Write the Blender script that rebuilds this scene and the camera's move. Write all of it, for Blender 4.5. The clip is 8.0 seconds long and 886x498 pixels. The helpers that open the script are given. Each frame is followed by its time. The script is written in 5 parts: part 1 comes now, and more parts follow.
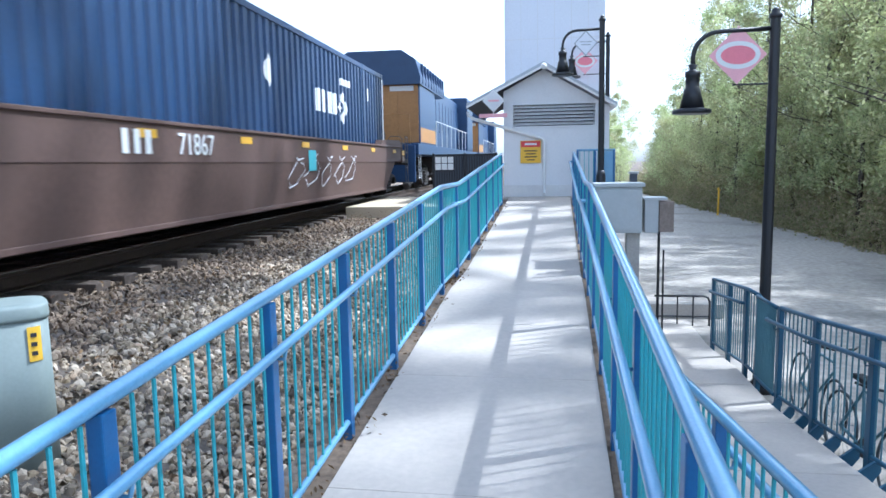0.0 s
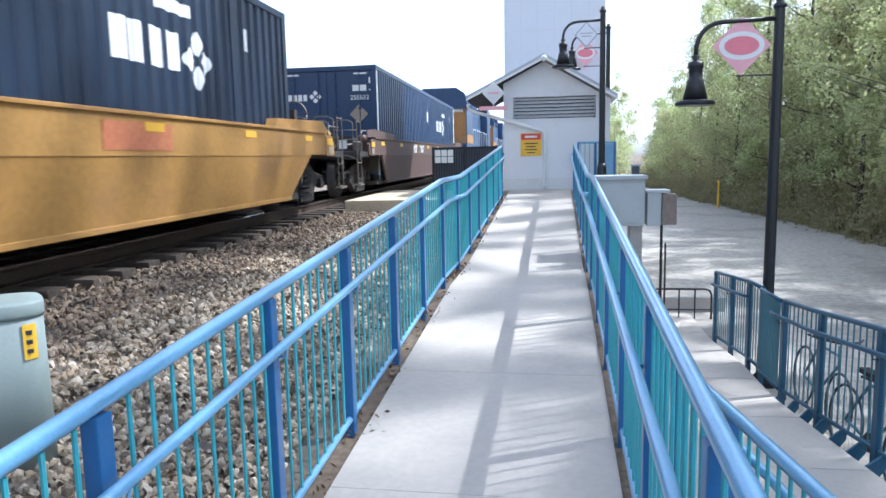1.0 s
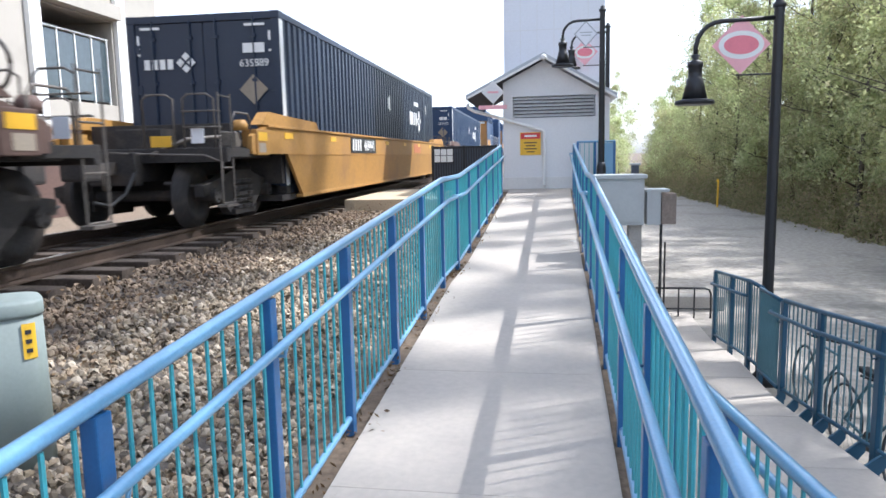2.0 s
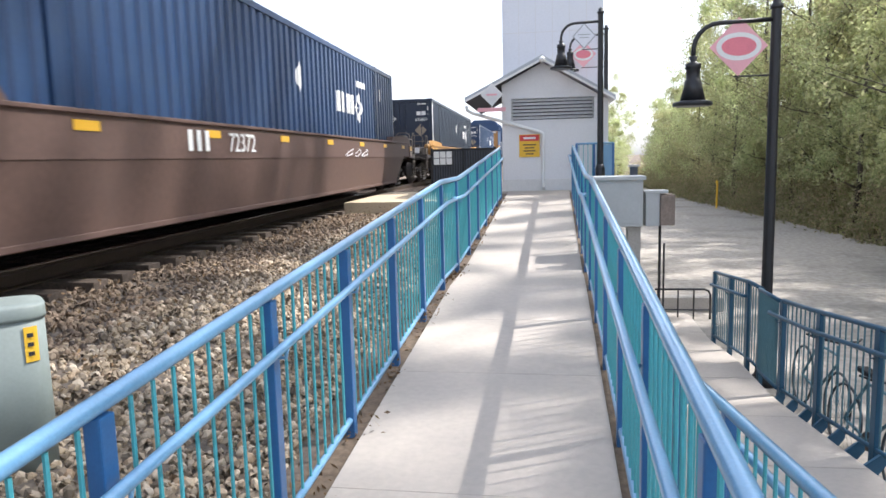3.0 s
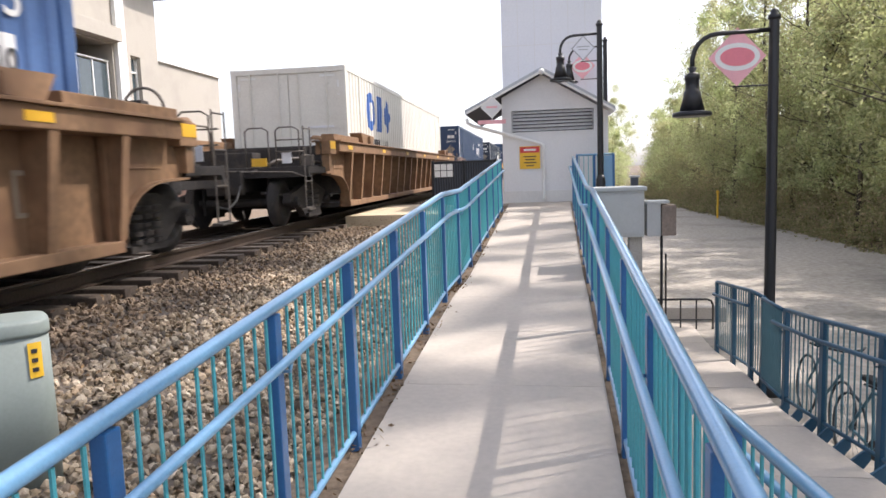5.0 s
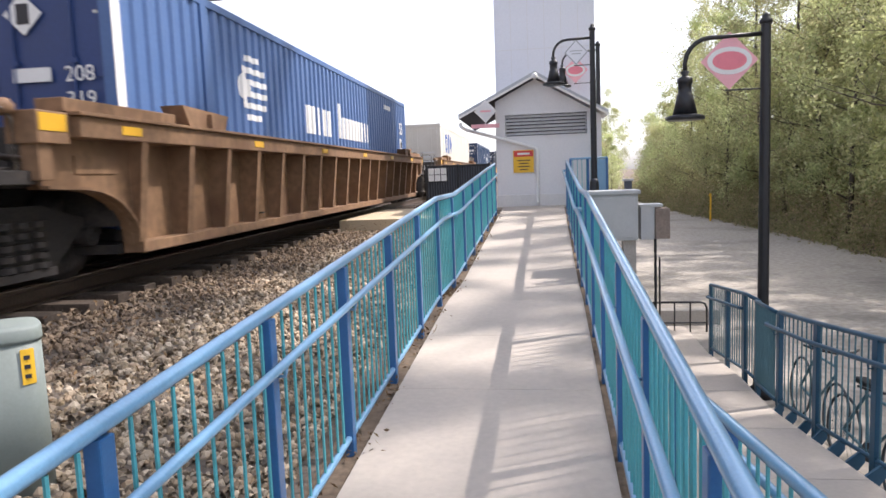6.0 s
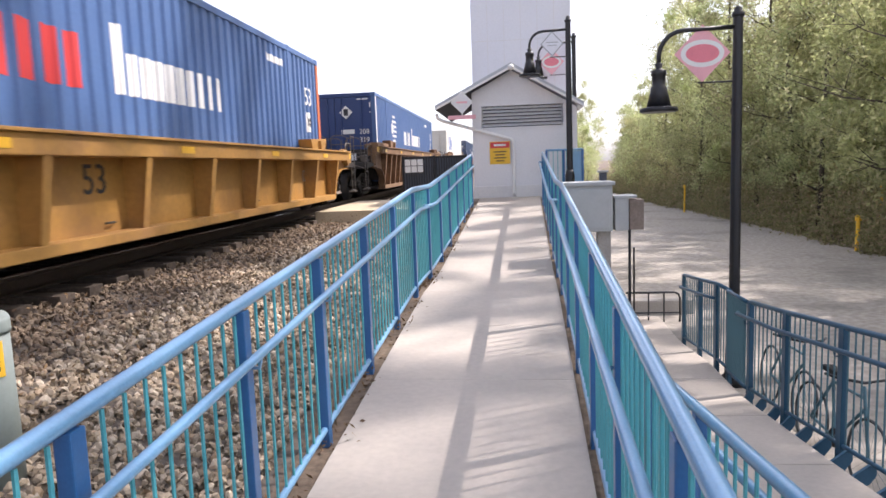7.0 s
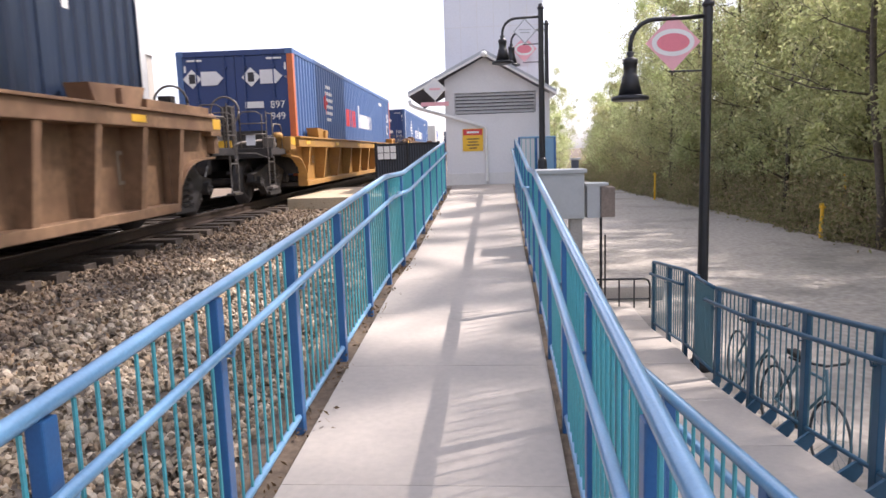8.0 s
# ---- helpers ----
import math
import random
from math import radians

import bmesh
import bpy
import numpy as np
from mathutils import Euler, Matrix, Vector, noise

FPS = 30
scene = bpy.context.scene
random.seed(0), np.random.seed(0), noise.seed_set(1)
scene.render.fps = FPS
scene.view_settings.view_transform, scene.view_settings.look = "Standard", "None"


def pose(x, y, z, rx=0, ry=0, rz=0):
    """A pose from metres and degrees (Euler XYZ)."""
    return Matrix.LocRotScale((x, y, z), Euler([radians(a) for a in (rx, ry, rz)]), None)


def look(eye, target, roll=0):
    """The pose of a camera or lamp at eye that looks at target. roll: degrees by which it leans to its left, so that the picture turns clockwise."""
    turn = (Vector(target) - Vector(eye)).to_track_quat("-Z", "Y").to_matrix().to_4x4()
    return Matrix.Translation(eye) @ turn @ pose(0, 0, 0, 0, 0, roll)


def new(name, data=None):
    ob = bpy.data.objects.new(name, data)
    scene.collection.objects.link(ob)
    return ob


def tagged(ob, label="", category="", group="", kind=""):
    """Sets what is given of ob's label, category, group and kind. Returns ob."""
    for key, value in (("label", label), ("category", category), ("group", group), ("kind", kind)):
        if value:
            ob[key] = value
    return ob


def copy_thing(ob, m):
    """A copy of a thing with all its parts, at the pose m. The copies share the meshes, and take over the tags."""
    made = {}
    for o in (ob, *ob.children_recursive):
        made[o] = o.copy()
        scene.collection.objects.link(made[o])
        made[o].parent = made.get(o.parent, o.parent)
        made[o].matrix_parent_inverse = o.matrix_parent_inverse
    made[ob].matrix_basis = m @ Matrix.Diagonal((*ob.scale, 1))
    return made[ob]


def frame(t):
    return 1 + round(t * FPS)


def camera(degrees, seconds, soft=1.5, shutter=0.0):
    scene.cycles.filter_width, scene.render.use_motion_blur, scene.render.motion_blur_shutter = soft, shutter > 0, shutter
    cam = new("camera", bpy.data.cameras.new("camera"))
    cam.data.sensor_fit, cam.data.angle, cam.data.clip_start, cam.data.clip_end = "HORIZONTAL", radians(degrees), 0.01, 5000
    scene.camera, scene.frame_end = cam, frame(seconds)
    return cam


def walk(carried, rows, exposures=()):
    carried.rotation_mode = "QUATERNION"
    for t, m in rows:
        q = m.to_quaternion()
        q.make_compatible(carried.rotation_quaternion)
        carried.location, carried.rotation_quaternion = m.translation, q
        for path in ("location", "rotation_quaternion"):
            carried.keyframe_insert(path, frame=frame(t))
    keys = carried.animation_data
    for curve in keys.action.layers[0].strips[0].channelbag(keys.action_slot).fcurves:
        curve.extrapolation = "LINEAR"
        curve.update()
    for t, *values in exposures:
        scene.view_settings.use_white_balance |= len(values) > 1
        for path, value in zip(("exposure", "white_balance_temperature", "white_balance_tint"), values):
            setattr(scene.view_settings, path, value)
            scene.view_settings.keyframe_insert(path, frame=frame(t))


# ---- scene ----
cam = camera(65.0, 8.0, soft=1.6, shutter=0.12)
walk(cam, [
    (0.0, pose(0.026, -0.046, 1.807, 83.02, 1.01, 7.89)),
    (0.5, pose(0.005, -0.007, 1.805, 82.66, 1.14, 7.88)),
    (1.0, pose(-0.008, 0.025, 1.803, 82.47, 1.18, 7.79)),
    (1.5, pose(-0.009, 0.031, 1.804, 82.39, 1.15, 7.77)),
    (3.0, pose(-0.004, 0.006, 1.803, 82.60, 1.43, 7.69)),
    (3.5, pose(0.000, 0.000, 1.800, 82.87, 1.71, 7.76)),
    (4.0, pose(0.004, -0.007, 1.799, 83.13, 1.90, 7.84)),
    (4.5, pose(-0.003, -0.005, 1.803, 83.36, 1.94, 7.80)),
    (6.0, pose(-0.016, 0.000, 1.802, 83.94, 2.16, 7.21)),
    (6.5, pose(-0.012, -0.004, 1.803, 83.69, 2.06, 6.35)),
    (7.0, pose(-0.003, -0.010, 1.801, 83.16, 2.07, 5.33)),
    (7.5, pose(-0.009, -0.010, 1.806, 82.56, 1.91, 4.18)),
    (8.0, pose(-0.008, -0.025, 1.804, 82.02, 1.81, 3.10)),
], exposures=[(0.0, 1.14, 4950, 8), (0.8, 1.12, 5130, 9), (1.5, 1.1, 5400, 11), (3.5, 1.08, 6120, 14), (4.5, 0.92, 6300, 16), (6.0, 0.9, 6250, 18), (8.0, 0.98, 6230, 22)])

# ---- world and sun ----
SUN_EL, SUN_AZ = 52.0, 66.4  # degrees; azimuth from +y towards +x
world = bpy.data.worlds.new("sky")
scene.world = world
world.use_nodes = True
sky = world.node_tree.nodes.new("ShaderNodeTexSky")
sky.sky_type, sky.sun_disc = "NISHITA", False
sky.sun_elevation, sky.sun_rotation = radians(SUN_EL), radians(SUN_AZ)
sky.air_density, sky.dust_density, sky.ozone_density = 1.0, 2.0, 1.0
background = world.node_tree.nodes["Background"]
background.inputs["Strength"].default_value = 0.15
haze = world.node_tree.nodes.new("ShaderNodeHueSaturation")  # a hazy, whitish sky
haze.inputs["Saturation"].default_value, haze.inputs["Value"].default_value = 0.35, 1.25
world.node_tree.links.new(sky.outputs[0], haze.inputs["Color"])
world.node_tree.links.new(haze.outputs[0], background.inputs["Color"])
sun_way = Vector((math.sin(radians(SUN_AZ)) * math.cos(radians(SUN_EL)), math.cos(radians(SUN_AZ)) * math.cos(radians(SUN_EL)), math.sin(radians(SUN_EL))))
sun = new("sun", bpy.data.lights.new("sun", "SUN"))
sun.data.energy, sun.data.angle, sun.data.color = 3.5, radians(0.95), (1.0, 0.93, 0.82)
sun.matrix_world = look(sun_way * 60, (0, 0, 0))


# ---- materials ----
def material(name, colour, rough=0.6, metal=0.0, grain=40.0, vary=0.12, stain=3.0, wear=0.15, bump=0.1, second=None, spread=0.0, coat=0.0):
    """Colour with fine grain and larger stains; second: the stain's colour; spread: change from piece to piece."""
    m = bpy.data.materials.new(name)
    m.use_nodes = True
    nodes, links = m.node_tree.nodes, m.node_tree.links
    shader = nodes["Principled BSDF"]
    where = nodes.new("ShaderNodeTexCoord")
    fine = nodes.new("ShaderNodeTexNoise")
    fine.inputs["Scale"].default_value, fine.inputs["Detail"].default_value = grain, 4
    broad = nodes.new("ShaderNodeTexNoise")
    broad.inputs["Scale"].default_value, broad.inputs["Detail"].default_value = stain, 6
    broad.inputs["Roughness"].default_value = 0.65
    for n in (fine, broad):
        links.new(where.outputs["Object"], n.inputs["Vector"])
    ramp = nodes.new("ShaderNodeValToRGB")
    dark = [c * (1 - vary) for c in colour]
    light = [min(1, c * (1 + vary)) for c in colour]
    ramp.color_ramp.elements[0].position, ramp.color_ramp.elements[1].position = 0.3, 0.7
    ramp.color_ramp.elements[0].color, ramp.color_ramp.elements[1].color = (*dark, 1), (*light, 1)
    links.new(fine.outputs[0], ramp.inputs[0])
    mask = nodes.new("ShaderNodeMapRange")
    mask.inputs["From Min"].default_value, mask.inputs["From Max"].default_value = 0.5, 0.72
    mask.inputs["To Max"].default_value = wear
    links.new(broad.outputs[0], mask.inputs["Value"])
    mix = nodes.new("ShaderNodeMix")
    mix.data_type = "RGBA"
    links.new(mask.outputs[0], mix.inputs[0])
    links.new(ramp.outputs[0], mix.inputs[6])
    mix.inputs[7].default_value = (*(second or [c * 0.45 for c in colour]), 1)
    out = mix.outputs[2]
    if spread:
        info = nodes.new("ShaderNodeObjectInfo")
        hsv = nodes.new("ShaderNodeHueSaturation")
        span = nodes.new("ShaderNodeMapRange")
        span.inputs["To Min"].default_value, span.inputs["To Max"].default_value = 1 - spread, 1 + spread
        links.new(info.outputs["Random"], span.inputs["Value"])
        links.new(span.outputs[0], hsv.inputs["Value"])
        links.new(out, hsv.inputs["Color"])
        out = hsv.outputs[0]
    links.new(out, shader.inputs["Base Color"])
    shader.inputs["Roughness"].default_value, shader.inputs["Metallic"].default_value = rough, metal
    shader.inputs["Coat Weight"].default_value = coat
    if bump:
        b = nodes.new("ShaderNodeBump")
        b.inputs["Strength"].default_value, b.inputs["Distance"].default_value = bump, 0.01
        links.new(fine.outputs[0], b.inputs["Height"])
        links.new(b.outputs[0], shader.inputs["Normal"])
    return m


def island_material(name, colours, rough=0.9, grain=30.0, translucent=0.0):
    """Each loose piece of a mesh takes its own colour from a row of colours."""
    m = bpy.data.materials.new(name)
    m.use_nodes = True
    nodes, links = m.node_tree.nodes, m.node_tree.links
    shader = nodes["Principled BSDF"]
    geo = nodes.new("ShaderNodeNewGeometry")
    ramp = nodes.new("ShaderNodeValToRGB")
    while len(ramp.color_ramp.elements) < len(colours):
        ramp.color_ramp.elements.new(0.5)
    for i, c in enumerate(colours):
        ramp.color_ramp.elements[i].position = i / max(1, len(colours) - 1)
        ramp.color_ramp.elements[i].color = (*c, 1)
    links.new(geo.outputs["Random Per Island"], ramp.inputs[0])
    out = ramp.outputs[0]
    if translucent:  # each plant a little lighter, darker or yellower; broad patches paint lit clumps and shaded gaps
        info, hsv, span, hue = (nodes.new(k) for k in ("ShaderNodeObjectInfo", "ShaderNodeHueSaturation", "ShaderNodeMapRange", "ShaderNodeMapRange"))
        span.inputs["To Min"].default_value, span.inputs["To Max"].default_value = 0.8, 1.3
        hue.inputs["To Min"].default_value, hue.inputs["To Max"].default_value = 0.465, 0.51
        where, patch = nodes.new("ShaderNodeTexCoord"), nodes.new("ShaderNodeTexNoise")
        patch.inputs["Scale"].default_value = 0.55
        links.new(where.outputs["Object"], patch.inputs["Vector"])
        gain = nodes.new("ShaderNodeMath")
        gain.operation = "MULTIPLY_ADD"
        gain.inputs[1].default_value, gain.inputs[2].default_value = 1.6, -0.8
        links.new(patch.outputs[0], gain.inputs[0])
        total = nodes.new("ShaderNodeMath")
        links.new(info.outputs["Random"], span.inputs["Value"])
        links.new(info.outputs["Random"], hue.inputs["Value"])
        links.new(span.outputs[0], total.inputs[0])
        links.new(gain.outputs[0], total.inputs[1])
        links.new(total.outputs[0], hsv.inputs["Value"])
        links.new(hue.outputs[0], hsv.inputs["Hue"])
        links.new(out, hsv.inputs["Color"])
        out = hsv.outputs[0]
    links.new(out, shader.inputs["Base Color"])
    shader.inputs["Roughness"].default_value = rough
    if translucent:
        leaf = nodes.new("ShaderNodeBsdfTranslucent")
        both = nodes.new("ShaderNodeMixShader")
        both.inputs[0].default_value = translucent
        links.new(out, leaf.inputs["Color"])
        links.new(shader.outputs[0], both.inputs[1])
        links.new(leaf.outputs[0], both.inputs[2])
        links.new(both.outputs[0], nodes["Material Output"].inputs["Surface"])
    return m


CONCRETE = material("concrete", (0.46, 0.41, 0.355), 0.9, grain=22, vary=0.05, stain=1.1, wear=0.3, bump=0.06, second=(0.3, 0.28, 0.25), spread=0.03)
OLD_CONCRETE = material("old_concrete", (0.40, 0.37, 0.33), 0.92, grain=40, vary=0.12, stain=1.6, wear=0.4, bump=0.3)
# blue of the rail tubes, lightened to hold their sky highlight
BLUE = material("sky_lit_blue_paint", (0.17, 0.36, 0.56), 0.3, grain=90, vary=0.06, stain=4, wear=0.15, bump=0.03, second=(0.09, 0.22, 0.36), coat=0.6)
TEAL = material("teal_paint", (0.085, 0.40, 0.45), 0.38, grain=90, vary=0.06, stain=5, wear=0.2, bump=0.03, second=(0.02, 0.2, 0.3), coat=0.2)
# darker blue for the posts, without the highlight colour of the tubes
POST_BLUE = material("deep_blue_paint", (0.035, 0.14, 0.34), 0.35, grain=90, vary=0.06, stain=4, wear=0.2, bump=0.03, coat=0.3)
FENCE_BAR = material("dull_teal_bar_paint", (0.075, 0.17, 0.21), 0.45, grain=80, vary=0.08, stain=5, wear=0.25, bump=0.03)
FENCE_BLUE = material("dull_blue_paint", (0.02, 0.085, 0.15), 0.45, grain=80, vary=0.08, stain=5, wear=0.25, bump=0.04)
BLACK = material("black_paint", (0.012, 0.013, 0.016), 0.4, grain=60, vary=0.2, stain=3, wear=0.3, bump=0.05, second=(0.03, 0.03, 0.03))
EARTH = material("earth", (0.16, 0.12, 0.085), 0.95, grain=18, vary=0.3, stain=1.2, wear=0.5, bump=0.8, second=(0.09, 0.075, 0.05))
# the broad dark patches stand in for dappled tree shade on the gravel
LOT = material("gravel_lot", (0.37, 0.335, 0.29), 0.95, grain=7, vary=0.22, stain=0.45, wear=0.8, bump=0.5, second=(0.17, 0.155, 0.135))
BALLAST_BED = material("ballast_bed", (0.12, 0.098, 0.078), 0.95, grain=22, vary=0.45, stain=1.5, wear=0.5, bump=1.0)
STONES = island_material("ballast_stone", [(0.11, 0.09, 0.07), (0.30, 0.23, 0.145), (0.42, 0.34, 0.24), (0.2, 0.155, 0.11), (0.58, 0.49, 0.37), (0.35, 0.25, 0.155)], 0.9)
# rust dust, with the train's shade on the shoulder also put into the colours
SHADED_DUSTY_STONES = island_material("shaded_rust_dusted_stone", [(0.07, 0.055, 0.045), (0.19, 0.135, 0.09), (0.27, 0.2, 0.135), (0.13, 0.095, 0.065), (0.34, 0.26, 0.18)], 0.92)
TIE_WOOD = material("creosoted_wood", (0.075, 0.056, 0.042), 0.9, grain=25, vary=0.3, stain=3, wear=0.4, bump=0.6, spread=0.3)
RAIL_STEEL = material("rail_steel", (0.085, 0.06, 0.045), 0.65, 0.5, grain=50, vary=0.2, stain=4, wear=0.3, bump=0.1)
POLISHED = material("polished_steel", (0.55, 0.54, 0.52), 0.25, 1.0, grain=60, vary=0.05, stain=4, wear=0.1, bump=0.02)
BLACK_NAVY = material("black_navy_container_paint", (0.011, 0.022, 0.048), 0.42, grain=30, vary=0.1, stain=1.2, wear=0.35, bump=0.03, second=(0.025, 0.035, 0.055))
NAVY = material("navy_container_paint", (0.014, 0.041, 0.108), 0.42, grain=30, vary=0.1, stain=1.2, wear=0.35, bump=0.03, second=(0.03, 0.055, 0.1))
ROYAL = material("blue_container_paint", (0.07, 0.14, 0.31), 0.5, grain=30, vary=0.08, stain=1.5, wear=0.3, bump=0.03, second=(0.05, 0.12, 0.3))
# a darker blue than the sides, for the doors of the blue containers
DEEP = material("dark_blue_door", (0.02, 0.05, 0.17), 0.45, grain=30, vary=0.08, stain=1.2, wear=0.35, bump=0.03, second=(0.03, 0.05, 0.12))
WHITE_BOX = material("white_container_paint", (0.72, 0.70, 0.64), 0.5, grain=30, vary=0.05, stain=1.0, wear=0.35, bump=0.04, second=(0.5, 0.47, 0.4))
WHITE = material("white_paint", (0.78, 0.78, 0.76), 0.5, grain=60, vary=0.04, stain=4, wear=0.2, bump=0.02, second=(0.55, 0.54, 0.5))
ORANGE_POST = material("orange_post_paint", (0.55, 0.14, 0.04), 0.5, grain=50, vary=0.1, stain=3, wear=0.3, bump=0.03)
FADED_RED = material("faded_red_patch", (0.42, 0.14, 0.06), 0.6, grain=16, vary=0.15, stain=2, wear=0.6, bump=0.03, second=(0.45, 0.25, 0.07))
OLD_PLACARD = material("faded_placard", (0.30, 0.25, 0.19), 0.7, grain=40, vary=0.1, stain=5, wear=0.3, bump=0.0)
WELL_YELLOW = material("yellow_wagon_paint", (0.37, 0.195, 0.045), 0.6, grain=16, vary=0.12, stain=1.1, wear=0.8, bump=0.06, second=(0.25, 0.13, 0.05))
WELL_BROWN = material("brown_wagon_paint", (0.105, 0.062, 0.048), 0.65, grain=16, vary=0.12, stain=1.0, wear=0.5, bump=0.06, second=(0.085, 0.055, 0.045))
WELL_RUST = material("rusty_tan_wagon_paint", (0.215, 0.125, 0.066), 0.75, grain=12, vary=0.2, stain=1.5, wear=0.85, bump=0.1, second=(0.115, 0.056, 0.032))
REFLECTOR = material("yellow_reflector", (0.7, 0.4, 0.03), 0.4, grain=80, vary=0.05, stain=6, wear=0.15, bump=0.02)
DARK_STEEL = material("dirty_steel", (0.036, 0.032, 0.03), 0.75, 0.2, grain=35, vary=0.3, stain=4, wear=0.55, bump=0.15, second=(0.10, 0.075, 0.055))
# scuffed steel, its base lightened to carry the sunlit edges of small bars
SUNLIT_SCUFFED = material("sunlit_scuffed_steel", (0.15, 0.13, 0.11), 0.55, 0.3, grain=45, vary=0.25, stain=7, wear=0.7, bump=0.05, second=(0.05, 0.04, 0.035))
LOCO_BLUE = material("locomotive_blue", (0.025, 0.06, 0.14), 0.4, grain=30, vary=0.1, stain=1.5, wear=0.3, bump=0.03)
LOCO_GOLD = material("locomotive_gold", (0.40, 0.2, 0.06), 0.5, grain=25, vary=0.1, stain=1.8, wear=0.45, bump=0.03)
SIDING = material("grey_siding", (0.74, 0.74, 0.75), 0.55, grain=30, vary=0.04, stain=0.9, wear=0.15, bump=0.03)
TOWER = material("pale_metal_panel", (0.78, 0.80, 0.86), 0.45, grain=20, vary=0.03, stain=0.6, wear=0.12, bump=0.02)
TAN_CONCRETE = material("tan_concrete", (0.5, 0.41, 0.28), 0.9, grain=40, vary=0.12, stain=1.6, wear=0.35, bump=0.3)
PLINTH = material("white_plinth", (0.72, 0.71, 0.69), 0.8, grain=50, vary=0.05, stain=2, wear=0.25, bump=0.1)
DARK_GREY = material("dark_grey", (0.07, 0.08, 0.10), 0.7, grain=30, vary=0.1, stain=2, wear=0.2, bump=0.05)
ROOF_METAL = material("roof_metal", (0.40, 0.42, 0.45), 0.4, 0.4, grain=30, vary=0.05, stain=1.5, wear=0.2, bump=0.02)
CABINET = material("grey_cabinet_paint", (0.42, 0.43, 0.42), 0.5, grain=40, vary=0.04, stain=2.5, wear=0.2, bump=0.03)
RUSTED_BOX = material("weathered_brown_box", (0.23, 0.18, 0.145), 0.8, grain=35, vary=0.15, stain=4, wear=0.5, bump=0.1)
PEDESTAL = material("grey_green_plastic", (0.21, 0.245, 0.225), 0.55, grain=60, vary=0.04, stain=3, wear=0.15, bump=0.03)
RED = material("red_paint", (0.62, 0.05, 0.05), 0.5, grain=60, vary=0.04, stain=5, wear=0.1, bump=0.0)
FADED = material("faded_red_oval", (0.76, 0.22, 0.27), 0.5, grain=60, vary=0.04, stain=5, wear=0.15, bump=0.0)
PINK = material("faded_red_sign", (0.82, 0.42, 0.46), 0.5, grain=60, vary=0.04, stain=5, wear=0.15, bump=0.0)
YELLOW = material("yellow_paint", (0.8, 0.48, 0.03), 0.5, grain=60, vary=0.04, stain=5, wear=0.1, bump=0.0)
INK = material("dark_ink", (0.03, 0.03, 0.035), 0.6, grain=60, vary=0.1, stain=5, wear=0.1, bump=0.0)
LETTER_BLUE = material("letter_blue", (0.04, 0.13, 0.42), 0.5, grain=60, vary=0.05, stain=3, wear=0.25, bump=0.0)
CREAM = material("cream_stucco", (0.40, 0.37, 0.32), 0.85, grain=50, vary=0.05, stain=0.8, wear=0.2, bump=0.1)
GLASS = material("dark_window", (0.06, 0.08, 0.09), 0.08, grain=5, vary=0.1, stain=1, wear=0.1, bump=0.0)
RUBBER = material("rubber", (0.02, 0.02, 0.02), 0.8, grain=60, vary=0.1, stain=5, wear=0.1, bump=0.05)
TYRE = material("dusty_tyre", (0.06, 0.07, 0.075), 0.85, grain=60, vary=0.15, stain=5, wear=0.3, bump=0.05)
BARK = material("bark", (0.09, 0.075, 0.06), 0.95, grain=14, vary=0.3, stain=3, wear=0.4, bump=1.0)
LEAVES = island_material("spring_leaf", [(0.26, 0.29, 0.14), (0.38, 0.42, 0.2), (0.5, 0.52, 0.27), (0.33, 0.37, 0.17), (0.58, 0.56, 0.34)], 0.6, translucent=0.6)
LITTER = island_material("dead_leaf", [(0.16, 0.09, 0.04), (0.24, 0.15, 0.07), (0.10, 0.06, 0.035), (0.3, 0.21, 0.11)], 0.8)
SHRUB = island_material("shrub_leaf", [(0.19, 0.2, 0.09), (0.28, 0.27, 0.13), (0.36, 0.28, 0.18), (0.22, 0.24, 0.1), (0.4, 0.36, 0.2)], 0.7, translucent=0.5)


# ---- small builders ----
def box(bm, x0, x1, y0, y1, z0, z1, bevel=0.0):
    made = bmesh.ops.create_cube(bm, size=1.0)["verts"]
    bmesh.ops.transform(bm, matrix=Matrix.Translation(((x0 + x1) / 2, (y0 + y1) / 2, (z0 + z1) / 2)) @ Matrix.Diagonal((x1 - x0, y1 - y0, z1 - z0, 1)), verts=made)
    if bevel:
        edges = list({e for v in made for e in v.link_edges})
        bmesh.ops.bevel(bm, geom=edges, offset=bevel, segments=2, affect="EDGES", profile=0.6)
    return bm


def made_box(*a, **k):
    return box(bmesh.new(), *a, **k)


def tube(bm, p, q, r, r2=None, seg=10, caps=True):
    p, q = Vector(p), Vector(q)
    d = q - p
    made = bmesh.ops.create_cone(bm, cap_ends=caps, segments=seg, radius1=r, radius2=r if r2 is None else r2, depth=d.length)["verts"]
    bmesh.ops.transform(bm, matrix=Matrix.Translation((p + q) / 2) @ d.to_track_quat("Z", "Y").to_matrix().to_4x4(), verts=made)
    return bm


def made_tube(*a, **k):
    return tube(bmesh.new(), *a, **k)


def sweep(bm, points, r, seg=10, radii=None):
    """A round bar along a line of points, with even joints."""
    pts = [Vector(p) for p in points]
    rings = []
    for i, p in enumerate(pts):
        d = (pts[min(i + 1, len(pts) - 1)] - pts[max(i - 1, 0)]).normalized()
        turn = d.to_track_quat("Z", "Y").to_matrix()
        rr = radii[i] if radii else r
        rings.append([bm.verts.new(p + turn @ Vector((rr * math.cos(a), rr * math.sin(a), 0))) for a in (2 * math.pi * k / seg for k in range(seg))])
